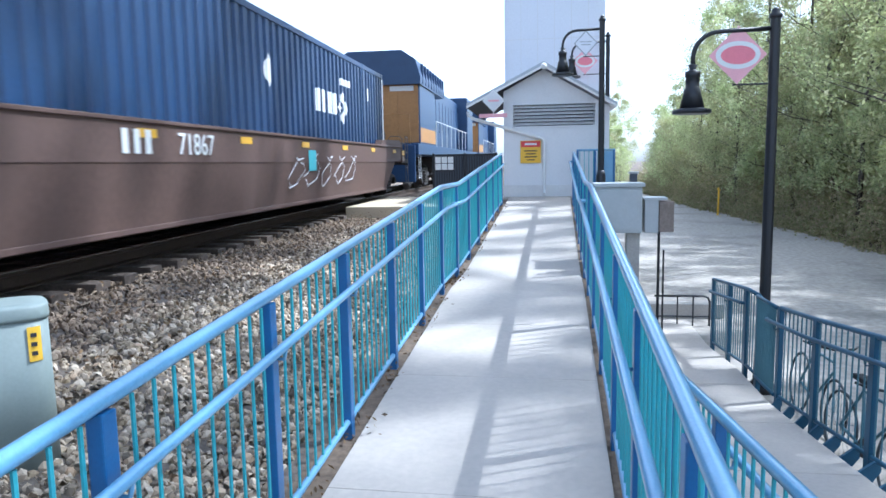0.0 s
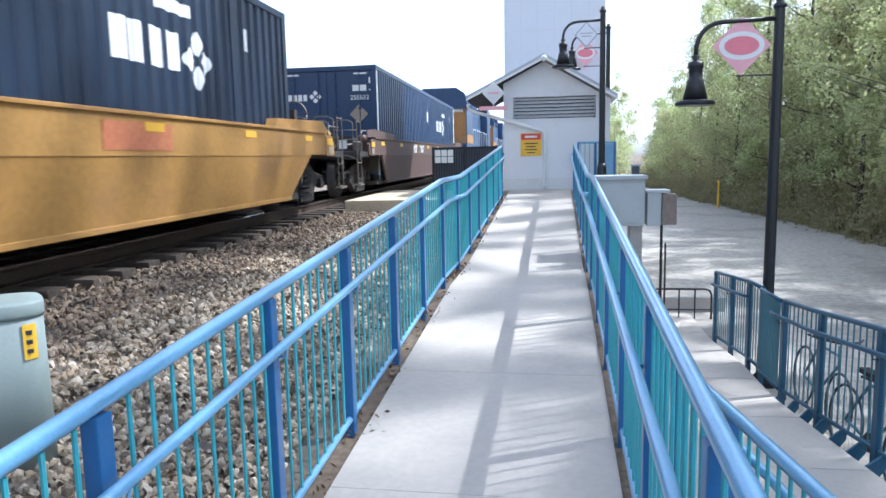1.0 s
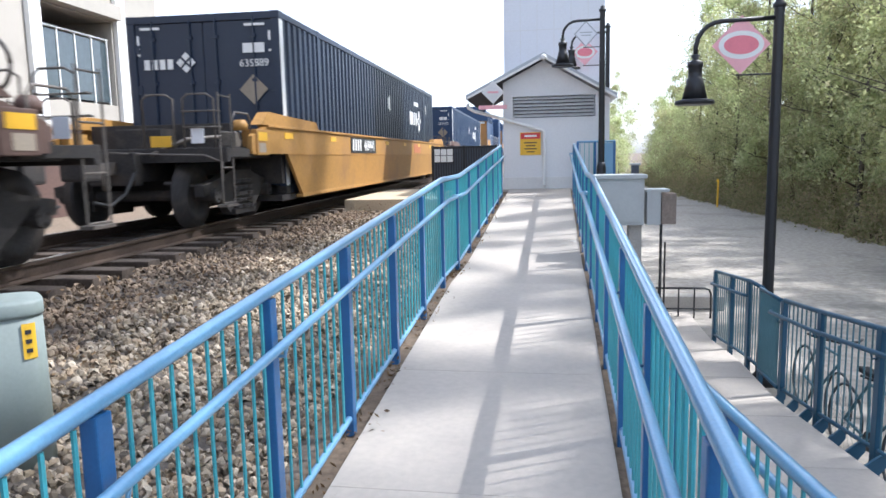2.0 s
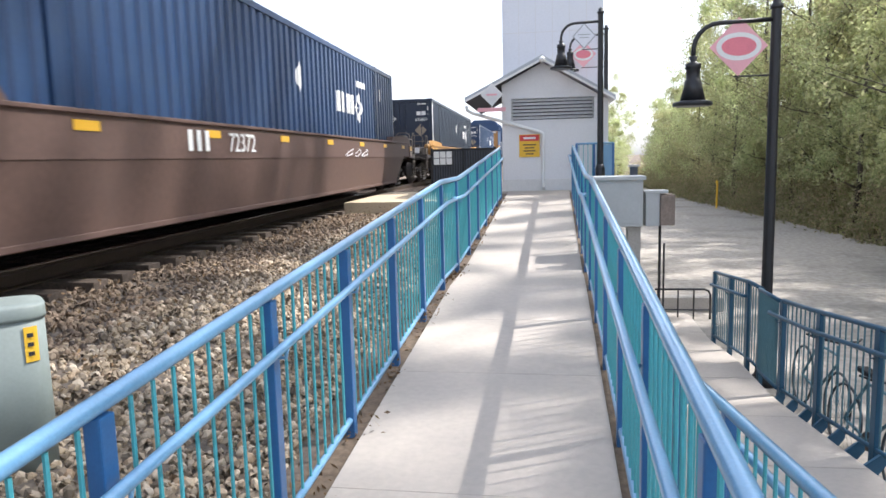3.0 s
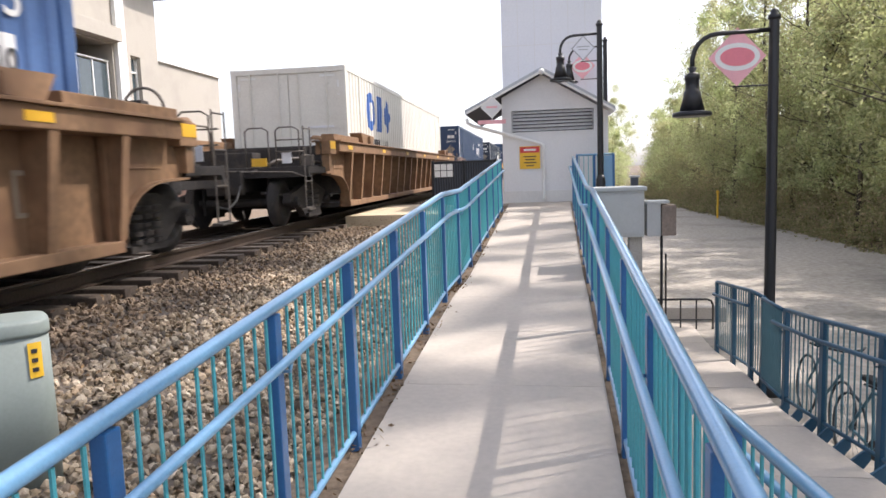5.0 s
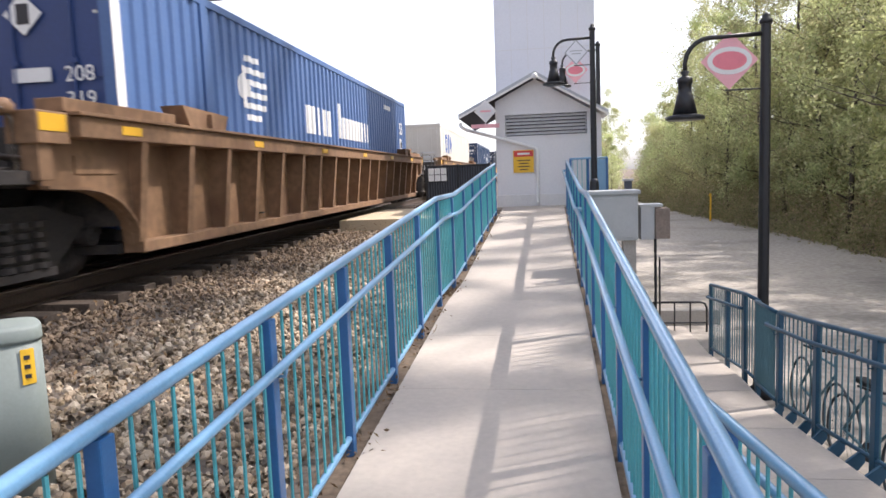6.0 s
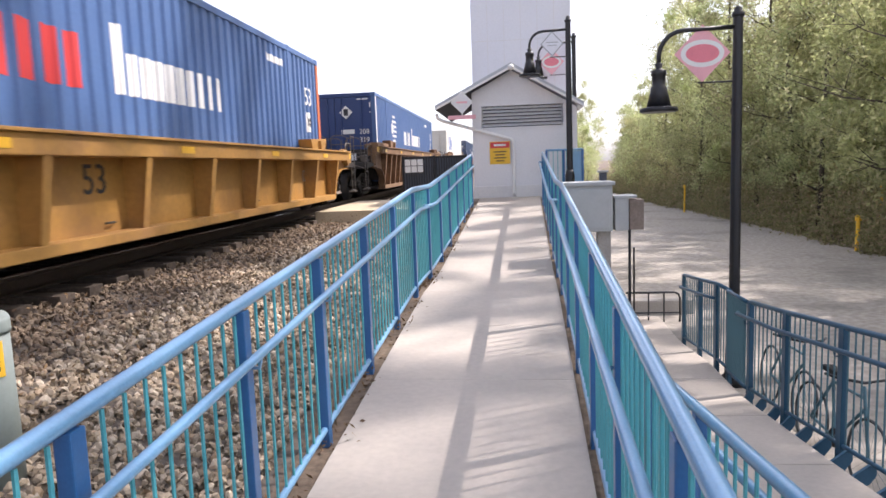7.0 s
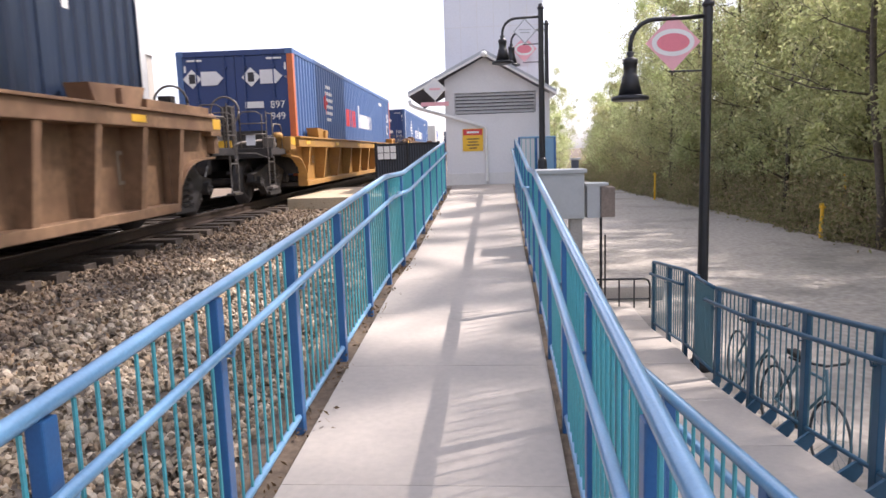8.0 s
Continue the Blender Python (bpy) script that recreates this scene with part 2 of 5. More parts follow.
    for a, b in zip(rings, rings[1:]):
        for k in range(seg):
            bm.faces.new((a[k], a[(k + 1) % seg], b[(k + 1) % seg], b[k])).smooth = True
    bm.faces.new(rings[0][::-1])
    bm.faces.new(rings[-1])
    return bm


def lathe(bm, profile, seg=20):
    """A turned body from (radius, height) pairs."""
    rings = [[bm.verts.new((r * math.cos(2 * math.pi * k / seg), r * math.sin(2 * math.pi * k / seg), z)) for k in range(seg)] for r, z in profile]
    for a, b in zip(rings, rings[1:]):
        for k in range(seg):
            bm.faces.new((a[k], a[(k + 1) % seg], b[(k + 1) % seg], b[k])).smooth = True
    bm.faces.new(rings[0][::-1])
    bm.faces.new(rings[-1])
    return bm


def slab(bm, outline, axis, a, b):
    """An outline in two axes, thickened along the third from a to b."""
    def at(p, w):
        return {"x": (w, p[0], p[1]), "y": (p[0], w, p[1]), "z": (p[0], p[1], w)}[axis]
    lo = [bm.verts.new(at(p, a)) for p in outline]
    hi = [bm.verts.new(at(p, b)) for p in outline]
    bm.faces.new(lo)
    bm.faces.new(hi[::-1])
    for i in range(len(lo)):
        j = (i + 1) % len(lo)
        bm.faces.new((lo[j], lo[i], hi[i], hi[j]))
    bmesh.ops.recalc_face_normals(bm, faces=bm.faces[:])
    return bm


def part(name, bm, mat, parent, label=""):
    me = bpy.data.meshes.new(name)
    bm.to_mesh(me)
    bm.free()
    me.materials.append(mat)
    ob = new(name, me)
    ob.parent = parent
    return tagged(ob, label)


def shared(name, me, parent, m):
    ob = new(name, me)
    ob.parent = parent
    ob.matrix_basis = m
    return ob


def thing(name, label, category, m=None, group="", kind=""):
    ob = new(name)
    ob.empty_display_size = 0.2
    if m is not None:
        ob.matrix_basis = m
    return tagged(ob, label, category, group, kind)


def solid(name, bm, mat, label, category, m=None, group="", kind=""):
    me = bpy.data.meshes.new(name)
    bm.to_mesh(me)
    bm.free()
    me.materials.append(mat)
    ob = new(name, me)
    if m is not None:
        ob.matrix_basis = m
    return tagged(ob, label, category, group, kind)


def raw(name, verts, faces, mat, smooth=False):
    me = bpy.data.meshes.new(name)
    me.from_pydata(verts, [], faces)
    me.materials.append(mat)
    if smooth:
        me.shade_smooth()
    return me


def lettering(text, size, mat, parent, m, name="lettering"):
    cu = bpy.data.curves.new(name, "FONT")
    cu.body, cu.size, cu.extrude, cu.align_x = text, size, 0.004, "CENTER"
    tmp = bpy.data.objects.new(name, cu)
    me = bpy.data.meshes.new_from_object(tmp)
    me.materials.clear()
    me.materials.append(mat)
    bpy.data.objects.remove(tmp)
    ob = new(name, me)
    ob.parent, ob.matrix_basis = parent, m
    return ob


SIDE = pose(0, 0, 0, 90, 0, 90)   # flat things that face +x
BACK = pose(0, 0, 0, 90, 0, 0)    # flat things that face -y

# ---- the ramp ----
RAMP = pose(0, 0, 0, 0, 0, -1.468)  # local x across, local y up the ramp
LEFT, RIGHT = -1.185, 0.342
KINK_1, KINK_2, TOP = 7.1, 8.48, 16.2


def floor_z(u):
    return 0.013 + 0.067 * min(u, KINK_1) + 0.067 * max(0.0, min(u, TOP) - KINK_2)


def wedge(x0, x1, u0, u1, thick=0.16, gap=0.003):
    """A slab that follows the ramp's slope."""
    u0, u1 = u0 + gap / 2, u1 - gap / 2
    bm = bmesh.new()
    return slab(bm, [(u0, floor_z(u0)), (u1, floor_z(u1)), (u1, floor_z(u1) - thick), (u0, floor_z(u0) - thick)], "x", x0, x1)


ramp = thing("ramp", "pale concrete ramp with jointed slabs rising to a platform", "ramp", RAMP, kind="structure")
cuts = [-6.0, -4.5, -3.0, -1.5, 0.0, 1.55, 3.1, 4.65, 5.9, KINK_1, KINK_2, 10.0, 11.5, 13.0, 14.6, TOP]
for a, b in zip(cuts, cuts[1:]):
    part("slab", wedge(LEFT + 0.085, RIGHT - 0.05, a, b), CONCRETE, ramp)
bm = bmesh.new()
slab(bm, [(-6, floor_z(-6) - 0.165), (KINK_1, floor_z(KINK_1) - 0.165), (KINK_2, floor_z(KINK_2) - 0.165), (TOP, floor_z(TOP) - 0.165), (TOP, -1.4), (-6, -1.4)], "x", LEFT + 0.088, RIGHT + 0.12)
part("side_wall", bm, OLD_CONCRETE, ramp)
bm = bmesh.new()
slab(bm, [(RIGHT + 0.0, TOP), (RIGHT + 1.6, TOP), (RIGHT + 1.6, 17.2), (LEFT - 0.3, 17.2), (LEFT - 0.3, TOP)], "z", floor_z(TOP) - 0.2, floor_z(TOP) + 0.0)
solid("platform", bm, CONCRETE, "pale concrete platform at the head of the ramp", "platform", RAMP, kind="structure")

BALUSTER = raw("baluster", *(lambda r=0.0078, h=0.98: (
    [(r * math.cos(k * math.pi / 3), r * math.sin(k * math.pi / 3), z) for z in (0, h) for k in range(6)],
    [(k, (k + 1) % 6, 6 + (k + 1) % 6, 6 + k) for k in range(6)] + [tuple(range(5, -1, -1)), tuple(range(6, 12))]))(), TEAL)
DULL_BALUSTER = BALUSTER.copy()
DULL_BALUSTER.materials.clear()
DULL_BALUSTER.materials.append(FENCE_BAR)


def post_mesh(mat, h=1.12, foot=0.14, half=0.032):
    bm = bmesh.new()
    box(bm, -0.026, 0.026, -half, half, -foot, h - 0.075, 0.006)
    me = bpy.data.meshes.new("post")
    bm.to_mesh(me)
    bm.free()
    me.materials.append(mat)
    return me


POST, DULL_POST = post_mesh(POST_BLUE), post_mesh(FENCE_BLUE, foot=0.2, half=0.045)


def railing(name, label, m, line, base, side, posts, grab=None, u_step=0.112, paint=BLUE, post=POST, bar=BALUSTER, height=1.1, top_r=0.027, hold=(0.07, 0.86)):
    """line(u): the place across at u; base(u): the floor's height; side: towards which the handrail stands off."""
    ob = thing(name, label, "railing", m, "ramp railings")
    us = sorted(set(posts) | {k for k in (KINK_1, KINK_2) if posts[0] < k < posts[-1]})
    part("top_rail", sweep(bmesh.new(), [(line(u), u, base(u) + height - 0.027) for u in us], top_r, 12), paint, ob)
    part("bottom_rail", sweep(bmesh.new(), [(line(u), u, base(u) + 0.055) for u in us], 0.02, 8), paint, ob)
    for i, run in enumerate(grab or []):
        gx = [line(u) + side * hold[0] for u in run]
        pts = [(x, u, base(u) + hold[1]) for x, u in zip(gx, run)]
        a, b = pts[0], pts[-1]
        pts = [(line(run[0]) + side * 0.02, a[1] - 0.05, a[2]), (a[0] - side * 0.015, a[1] - 0.03, a[2])] + pts + [(b[0] - side * 0.015, b[1] + 0.03, b[2]), (line(run[-1]) + side * 0.02, b[1] + 0.05, b[2])]
        part("handrail", sweep(bmesh.new(), pts, 0.021, 10), paint, ob)
    for u in posts:
        shared("post", post, ob, Matrix.Translation((line(u), u, base(u))))
        if grab and any(r[0] <= u <= r[-1] for r in grab):
            bm = bmesh.new()
            sweep(bm, [(line(u) + side * 0.02, u + 0.012, base(u) + 0.80), (line(u) + side * 0.062, u + 0.012, base(u) + 0.80), (line(u) + side * 0.07, u + 0.012, base(u) + 0.84)], 0.008, 6)
            part("bracket", bm, paint, ob)
    u = posts[0] + u_step
    while u < posts[-1]:
        if min(abs(u - p) for p in posts) > 0.05:
            shared("baluster", bar, ob, Matrix.Translation((line(u), u, base(u) + 0.06)))
        u += u_step
    return ob


stops = [-5.0, -3.9, -2.8, -1.7, -0.6, 0.5, 1.58, 2.68, 3.75, 4.9, 6.0, KINK_1, 8.2, 9.35, 10.5, 11.7, 12.9, 14.0, 15.0]
runs = [[-4.9, -0.5, 0.5, 2.0, 4.0, 6.0, KINK_1, 7.75], [7.95, KINK_2, 10.0, 12.0, 14.95]]
railing("ramp_railing", "blue steel ramp railing with teal balusters beside the ballast", RAMP, lambda u: LEFT, floor_z, 1, stops, runs)
railing("ramp_railing", "blue steel ramp railing with teal balusters above the lower walkway", RAMP, lambda u: RIGHT, floor_z, -1, stops, runs, hold=(0.082, 0.88))

# ---- ground ----
LOT_Z = -1.15


def edge_z(y):
    return min(floor_z(max(y, -6)) - 0.07, 0.62)


def ballast_z(x, y):
    k = min(max((-1.22 - x) / 2.9, 0), 1)
    e = edge_z(y)
    return e + (0.665 - e) * (0.35 * k + 0.65 * k * k * (3 - 2 * k))


def ground_z(x, y):
    if x > 0.2:
        z = LOT_Z
        if x > 10.6:
            z += min(1.6, (x - 10.6) * 0.2) + 0.25 * noise.noise((x * 0.3, y * 0.3, 0)) * min(1, (x - 10.6) / 3)
        return z
    if x < -9:
        return 0.25
    return LOT_Z if x > -0.6 else -0.3


xs = [-900, -300, -100, -40, -20, -9.1, -8.9, -3, -0.7, 0.1, 0.3, 2, 4, 6, 8, 9] + [9 + 0.8 * i for i in range(1, 26)] + [40, 60, 120, 300, 900]
ys = [-900, -300, -100, -40, -20] + [-10 + 2.0 * i for i in range(50)] + [100, 140, 300, 900]
verts = [(x, y, ground_z(x, y)) for y in ys for x in xs]
faces = [(j * len(xs) + i, j * len(xs) + i + 1, (j + 1) * len(xs) + i + 1, (j + 1) * len(xs) + i) for j in range(len(ys) - 1) for i in range(len(xs) - 1)]
tagged(new("ground", raw("ground", verts, faces, EARTH, True)), "bare brown earth with leaf litter around the tracks", "ground", kind="structure")

# the lot beside the ramp, a few millimetres over the earth
ys = [-8 + 2.0 * i for i in range(40)]


def lot_edge(y):
    return float(np.interp(y, [15, 25, 40, 60], [10.4, 10.35, 9.7, 9.3])) + 0.5 * noise.noise((y * 0.12, 3.1, 0))



verts = [(0.5 + (lot_edge(y) - 0.5) * i / 14, y, LOT_Z + 0.012 + 0.012 * noise.noise((i, y * 0.4, 7))) for y in ys for i in range(15)]
faces = [(j * 15 + i, j * 15 + i + 1, (j + 1) * 15 + i + 1, (j + 1) * 15 + i) for j in range(len(ys) - 1) for i in range(14)]
tagged(new("road", raw("road", verts, faces, LOT, True)), "pale grey gravel lane with tree-shade patches put into its colour", "lane", kind="structure")

# ---- the track ----
TRACK_X, RAIL_Z = -5.37, 0.93
xs = [-1.24 - 0.22 * i for i in range(14)] + [-4.6, -5.37, -6.2, -7.0, -7.6, -8.4, -9.0]
ys = [-160, -90, -40] + [-14 + 0.5 * i for i in range(84)] + [30 + 7 * i for i in range(31)]


def bed_z(x, y):
    if x < -6.6:
        return 0.74 - min(1, (-6.6 - x) / 2.4) * 0.49
    if x < -4.1:
        return 0.68
    return ballast_z(x, y) + 0.03 * noise.noise((x * 2, y * 2, 1))


verts = [(x, y, bed_z(x, y)) for y in ys for x in xs]
faces = [(j * len(xs) + i + 1, j * len(xs) + i, (j + 1) * len(xs) + i, (j + 1) * len(xs) + i + 1) for j in range(len(ys) - 1) for i in range(len(xs) - 1)]
tagged(new("track_bed", raw("track_bed", verts, faces, BALLAST_BED, True)), "grey crushed-stone bank under the railway track", "track bed", kind="structure")
# the strip of dirt along the slab's edge
bm = bmesh.new()
slab(bm, [(-6, floor_z(-6) - 0.05), (KINK_1, floor_z(KINK_1) - 0.05), (KINK_2, floor_z(KINK_2) - 0.05), (TOP, floor_z(TOP) - 0.05), (TOP, -0.7), (-6, -0.7)], "x", LEFT - 0.14, LEFT + 0.083)
solid("dirt_strip", slab(bmesh.new(), [(-3, floor_z(-3) - 0.04), (KINK_1, floor_z(KINK_1) - 0.04), (KINK_2, floor_z(KINK_2) - 0.04), (TOP, floor_z(TOP) - 0.04), (TOP, floor_z(TOP) - 0.16), (KINK_2, floor_z(KINK_2) - 0.16), (KINK_1, floor_z(KINK_1) - 0.16), (-3, floor_z(-3) - 0.16)], "x", RIGHT - 0.048, RIGHT + 0.118), EARTH, "strip of dark dirt under the outer railing", "dirt", RAMP, kind="structure")
solid("dirt_strip", bm, EARTH, "strip of dark dirt and dead leaves beside the slabs", "dirt", RAMP, kind="structure")


def stones(count, x0, x1, y0, y1, size, seed, height):
    """Crushed stones: dented blocks of ten corners, joined."""
    rng = np.random.default_rng(seed)
    base = np.array([(0, 0, 1), (0.9, 0, 0.35), (0.28, 0.85, 0.35), (-0.73, 0.53, 0.35), (-0.73, -0.53, 0.35), (0.28, -0.85, 0.35), (0.7, 0.5, -0.5), (-0.3, 0.85, -0.5), (-0.9, 0, -0.5), (-0.3, -0.85, -0.5), (0.7, -0.5, -0.5)])
    tri = [(0, 1, 2), (0, 2, 3), (0, 3, 4), (0, 4, 5), (0, 5, 1), (1, 6, 2), (2, 6, 7), (2, 7, 3), (3, 7, 8), (3, 8, 4), (4, 8, 9), (4, 9, 5), (5, 9, 10), (5, 10, 1), (1, 10, 6)]
    verts, faces = [], []
    for i in range(count):
        x, y = rng.uniform(x0, x1), y0 + (y1 - y0) * rng.uniform() ** 1.3
        s = size * rng.uniform(0.55, 1.35)
        q = Euler(rng.uniform(0, 6.28, 3)).to_matrix()
        pts = (base * rng.uniform(0.75, 1.2, base.shape)) * (s, s * rng.uniform(0.6, 1.0), s * rng.uniform(0.5, 0.9))
        pts = pts @ np.array(q).T + (x, y, height(x, y) + s * rng.uniform(-0.1, 0.45))
        k = len(verts)
        verts.extend(pts.tolist())
        faces.extend((a + k, b + k, c + k) for a, b, c in tri)
    return verts, faces


v, f = stones(18500, -3.3, -1.34, 1.2, 16.0, 0.033, 5, bed_z)
tagged(new("ballast_stones", raw("ballast_stones", v, f, STONES)), "loose grey and tan crushed stones of the ballast", "ballast", kind="stuff")
v, f = stones(8000, -4.2, -3.1, 2.0, 18.0, 0.033, 6, bed_z)
tagged(new("ballast_stones", raw("ballast_stones", v, f, SHADED_DUSTY_STONES)), "brown rust-dusted ballast stones along the tie ends, darkened for the train's shade", "ballast", kind="stuff")

for side, x in ((-1, TRACK_X - 0.7525), (1, TRACK_X + 0.7525)):
    rail = thing("rail", "worn steel rail on wooden ties", "rail", kind="structure")
    outline = [(x - 0.07, RAIL_Z - 0.17), (x + 0.07, RAIL_Z - 0.17), (x + 0.07, RAIL_Z - 0.155), (x + 0.012, RAIL_Z - 0.14), (x + 0.012, RAIL_Z - 0.045), (x + 0.036, RAIL_Z - 0.035), (x + 0.036, RAIL_Z - 0.004), (x - 0.036, RAIL_Z - 0.004), (x - 0.036, RAIL_Z - 0.035), (x - 0.012, RAIL_Z - 0.045), (x - 0.012, RAIL_Z - 0.14), (x - 0.07, RAIL_Z - 0.155)]
    part("rail_body", slab(bmesh.new(), outline, "y", -160, 240), RAIL_STEEL, rail)
    part("running_surface", made_box(x - 0.034, x + 0.034, -160, 240, RAIL_Z - 0.004, RAIL_Z), POLISHED, rail, "polished running surface")

# ---- the lower walkway ----
def low_z(y):
    return float(np.interp(y, [-2, 5.75, 7.7, 9.1, 10.9, 13], [0.22, -0.65, -0.86, -0.88, -1.06, -1.12]))


def low_right(y):
    return float(np.interp(y, [-2, 5.0, 7.0, 8.5, 10.9, 13], [2.55, 2.46, 2.5, 2.53, 2.6, 2.7]))


def low_left(y):
    return float(np.interp(y, [-2, 7.4, 8.4, 13], [0.77, 0.77, 1.34, 1.36]))


def fence_x(y):
    return float(np.interp(y, [-2, 5.7, 7.8, 11], [2.7, 2.66, 2.63, 2.67]))


lower = thing("lower_walkway", "pale concrete lower walkway with jointed slabs beside the ramp", "walkway", kind="structure")
cuts = [-2.0, -0.6, 0.9, 2.4, 3.9, 5.4, 6.9, 8.4, 9.9, 11.4, 13.0]
for a, b in zip(cuts, cuts[1:]):
    ya, yb = a + 0.004, b - 0.004
    bm = bmesh.new()
    n = 5
    rows_ = [ya + (yb - ya) * i / n for i in range(n + 1)]
    top = [[bm.verts.new((f(y), y, low_z(y))) for f in (low_left, low_right)] for y in rows_]
    low = [[bm.verts.new((f(y), y, -1.4)) for f in (low_left, low_right)] for y in rows_]
    for i in range(n):
        bm.faces.new((top[i][0], top[i][1], top[i + 1][1], top[i + 1][0]))
        for s in (0, 1):
            bm.faces.new((top[i][s], top[i + 1][s], low[i + 1][s], low[i][s]))
    bm.faces.new((top[0][0], top[0][1], low[0][1], low[0][0]))
    bm.faces.new((top[n][0], top[n][1], low[n][1], low[n][0]))
    bmesh.ops.recalc_face_normals(bm, faces=bm.faces[:])
    part("slab", bm, CONCRETE, lower)

IDENT = Matrix.Identity(4)
railing("walkway_railing", "blue steel railing with teal balusters along the lower walkway", IDENT, lambda u: low_left(u) + 0.03, low_z, 1, [-1.4, -0.3, 0.8, 1.9, 3.0, 4.1, 5.2, 6.3, 7.4], [[-1.3, 1, 3, 5, 7.3]], height=1.07)
near_fence = railing("walkway_fence", "dark blue steel fence with bars along the lower walkway", IDENT, fence_x, low_z, -1, [-0.6, 0.45, 1.5, 2.55, 3.6, 4.68, 5.75, 6.87, 7.84], [[-0.5, 2, 4, 5.75, 7.0, 8.1]], paint=FENCE_BLUE, post=DULL_POST, bar=DULL_BALUSTER, height=1.07, top_r=0.024)
railing("walkway_fence", "dark blue steel fence at the foot of the lower walkway", IDENT, fence_x, low_z, -1, [8.62, 9.15, 10.0, 10.95], [[9.2, 10.9]], paint=FENCE_BLUE, post=DULL_POST, bar=DULL_BALUSTER, height=1.07, top_r=0.024)
# the close-barred link between the two fences
link = thing("fence_link", "short close-barred dark blue fence panel between two fences", "railing", group="ramp railings")
for z in (1.04, 0.055):
    part("rail", sweep(bmesh.new(), [(fence_x(y) - 0.03, y, low_z(y) + z) for y in (7.87, 8.25, 8.6)], 0.022, 8), FENCE_BLUE, link)
for i in range(15):
    y = 7.91 + i * 0.048
    shared("bar", DULL_BALUSTER, link, Matrix.Translation((fence_x(y) - 0.03, y, low_z(y) + 0.06)))
# stub brackets that carry the fence from the slab's edge
for i in range(17):
    y = 2.0 + i * 0.36
    x, e, z = fence_x(y), low_right(y), low_z(y)
    bm = bmesh.new()
    slab(bm, [(x + 0.02, z + 0.05), (x - 0.03, z + 0.05), (e + 0.005, z - 0.07), (e + 0.005, z - 0.15), (x - 0.03, z - 0.1), (x + 0.02, z - 0.03)], "y", y - 0.014, y + 0.014)
    part("foot_bracket", bm, FENCE_BLUE, near_fence)

# ---- the train ----
MOVERS, WHEELS = [], []   # (thing, its middle at the start), (wheelset, place on its bogie, radius)
RUN = ([0, 0.5, 1.0, 1.5, 3.5, 4.5, 6.0, 6.5, 7.0, 7.5, 8.0], [0, 8.15, 15.5, 23.2, 55.9, 72.35, 97.6, 104.6, 112.7, 121.1, 129.1])  # seconds, metres gone


def gone(t):
    return float(np.interp(t, *RUN))


def wheelset_mesh(r):
    bm = bmesh.new()
    for s in (-1, 1):
        prof = [(0.09, 0.0), (r * 0.55, 0.0), (r * 0.62, -0.025), (r * 0.86, -0.025), (r * 0.88, 0.01), (r, 0.01), (r, 0.10), (r + 0.025, 0.115), (r + 0.025, 0.135), (r * 0.86, 0.135), (r * 0.6, 0.09), (0.09, 0.1)]
        sub = lathe(bmesh.new(), prof, 26)
        me = bpy.data.meshes.new("tmp")
        bmesh.ops.transform(sub, matrix=pose(s * 0.83, 0, 0, 0, -90 * s, 0), verts=sub.verts[:])
        sub.to_mesh(me)
        sub.free()
        bm.from_mesh(me)
        bpy.data.meshes.remove(me)
    tube(bm, (-1.02, 0, 0), (1.02, 0, 0), 0.075, seg=12)
    for s in (-1, 1):  # bearing cap with three bolts
        tube(bm, (s * 1.02, 0, 0), (s * 1.13, 0, 0), 0.1, seg=12)
        for k in range(3):
            a = k * 2.094
            tube(bm, (s * 1.13, 0.055 * math.cos(a), 0.055 * math.sin(a)), (s * 1.15, 0.055 * math.cos(a), 0.055 * math.sin(a)), 0.018, seg=6)
    me = bpy.data.meshes.new("wheelset")
    bm.to_mesh(me)
    bm.free()
    me.materials.append(DARK_STEEL)
    return me


def bogie_mesh():
    bm = bmesh.new()
    for s in (-1, 1):
        a, b = s * 0.93, s * 1.06
        lo, hi = min(a, b), max(a, b)
        slab(bm, [(-1.15, 0.56), (-0.75, 0.62), (-0.3, 0.74), (0.3, 0.74), (0.75, 0.62), (1.15, 0.56), (1.15, 0.42), (0.8, 0.46), (0.5, 0.24), (0.38, 0.14), (-0.38, 0.14), (-0.5, 0.24), (-0.8, 0.46), (-1.15, 0.42)], "x", lo, hi)
        for dy in (-0.2, 0.0, 0.2):
            for i in range(5):
                tube(bm, (s * 1.08, dy, 0.2 + i * 0.09), (s * 1.08, dy, 0.25 + i * 0.09), 0.075, seg=10)
        box(bm, lo - 0.02, hi + 0.06, -0.36, 0.36, 0.12, 0.19)
    box(bm, -0.95, 0.95, -0.22, 0.22, 0.42, 0.68, 0.02)
    me = bpy.data.meshes.new("bogie")
    bm.to_mesh(me)
    bm.free()
    me.materials.append(DARK_STEEL)
    return me


WHEELSET, BOGIE = wheelset_mesh(0.42), bogie_mesh()


def add_bogie(car, y, axles=(-0.89, 0.89)):
    bog = shared("bogie", BOGIE, car, pose(0, y, 0))
    for a in axles:
        w = shared("wheelset", WHEELSET, bog, pose(0, a, 0.42))
        WHEELS.append((w, a, 0.42))
    return bog


def ladder(car, x, y, z0, z1, mat, width=0.38):
    """A boarding ladder in the plane across the train's side."""
    bm = bmesh.new()
    for d in (-width / 2, width / 2):
        tube(bm, (x, y + d, z0), (x, y + d, z1), 0.012, seg=6)
    n = max(2, int((z1 - z0) / 0.33))
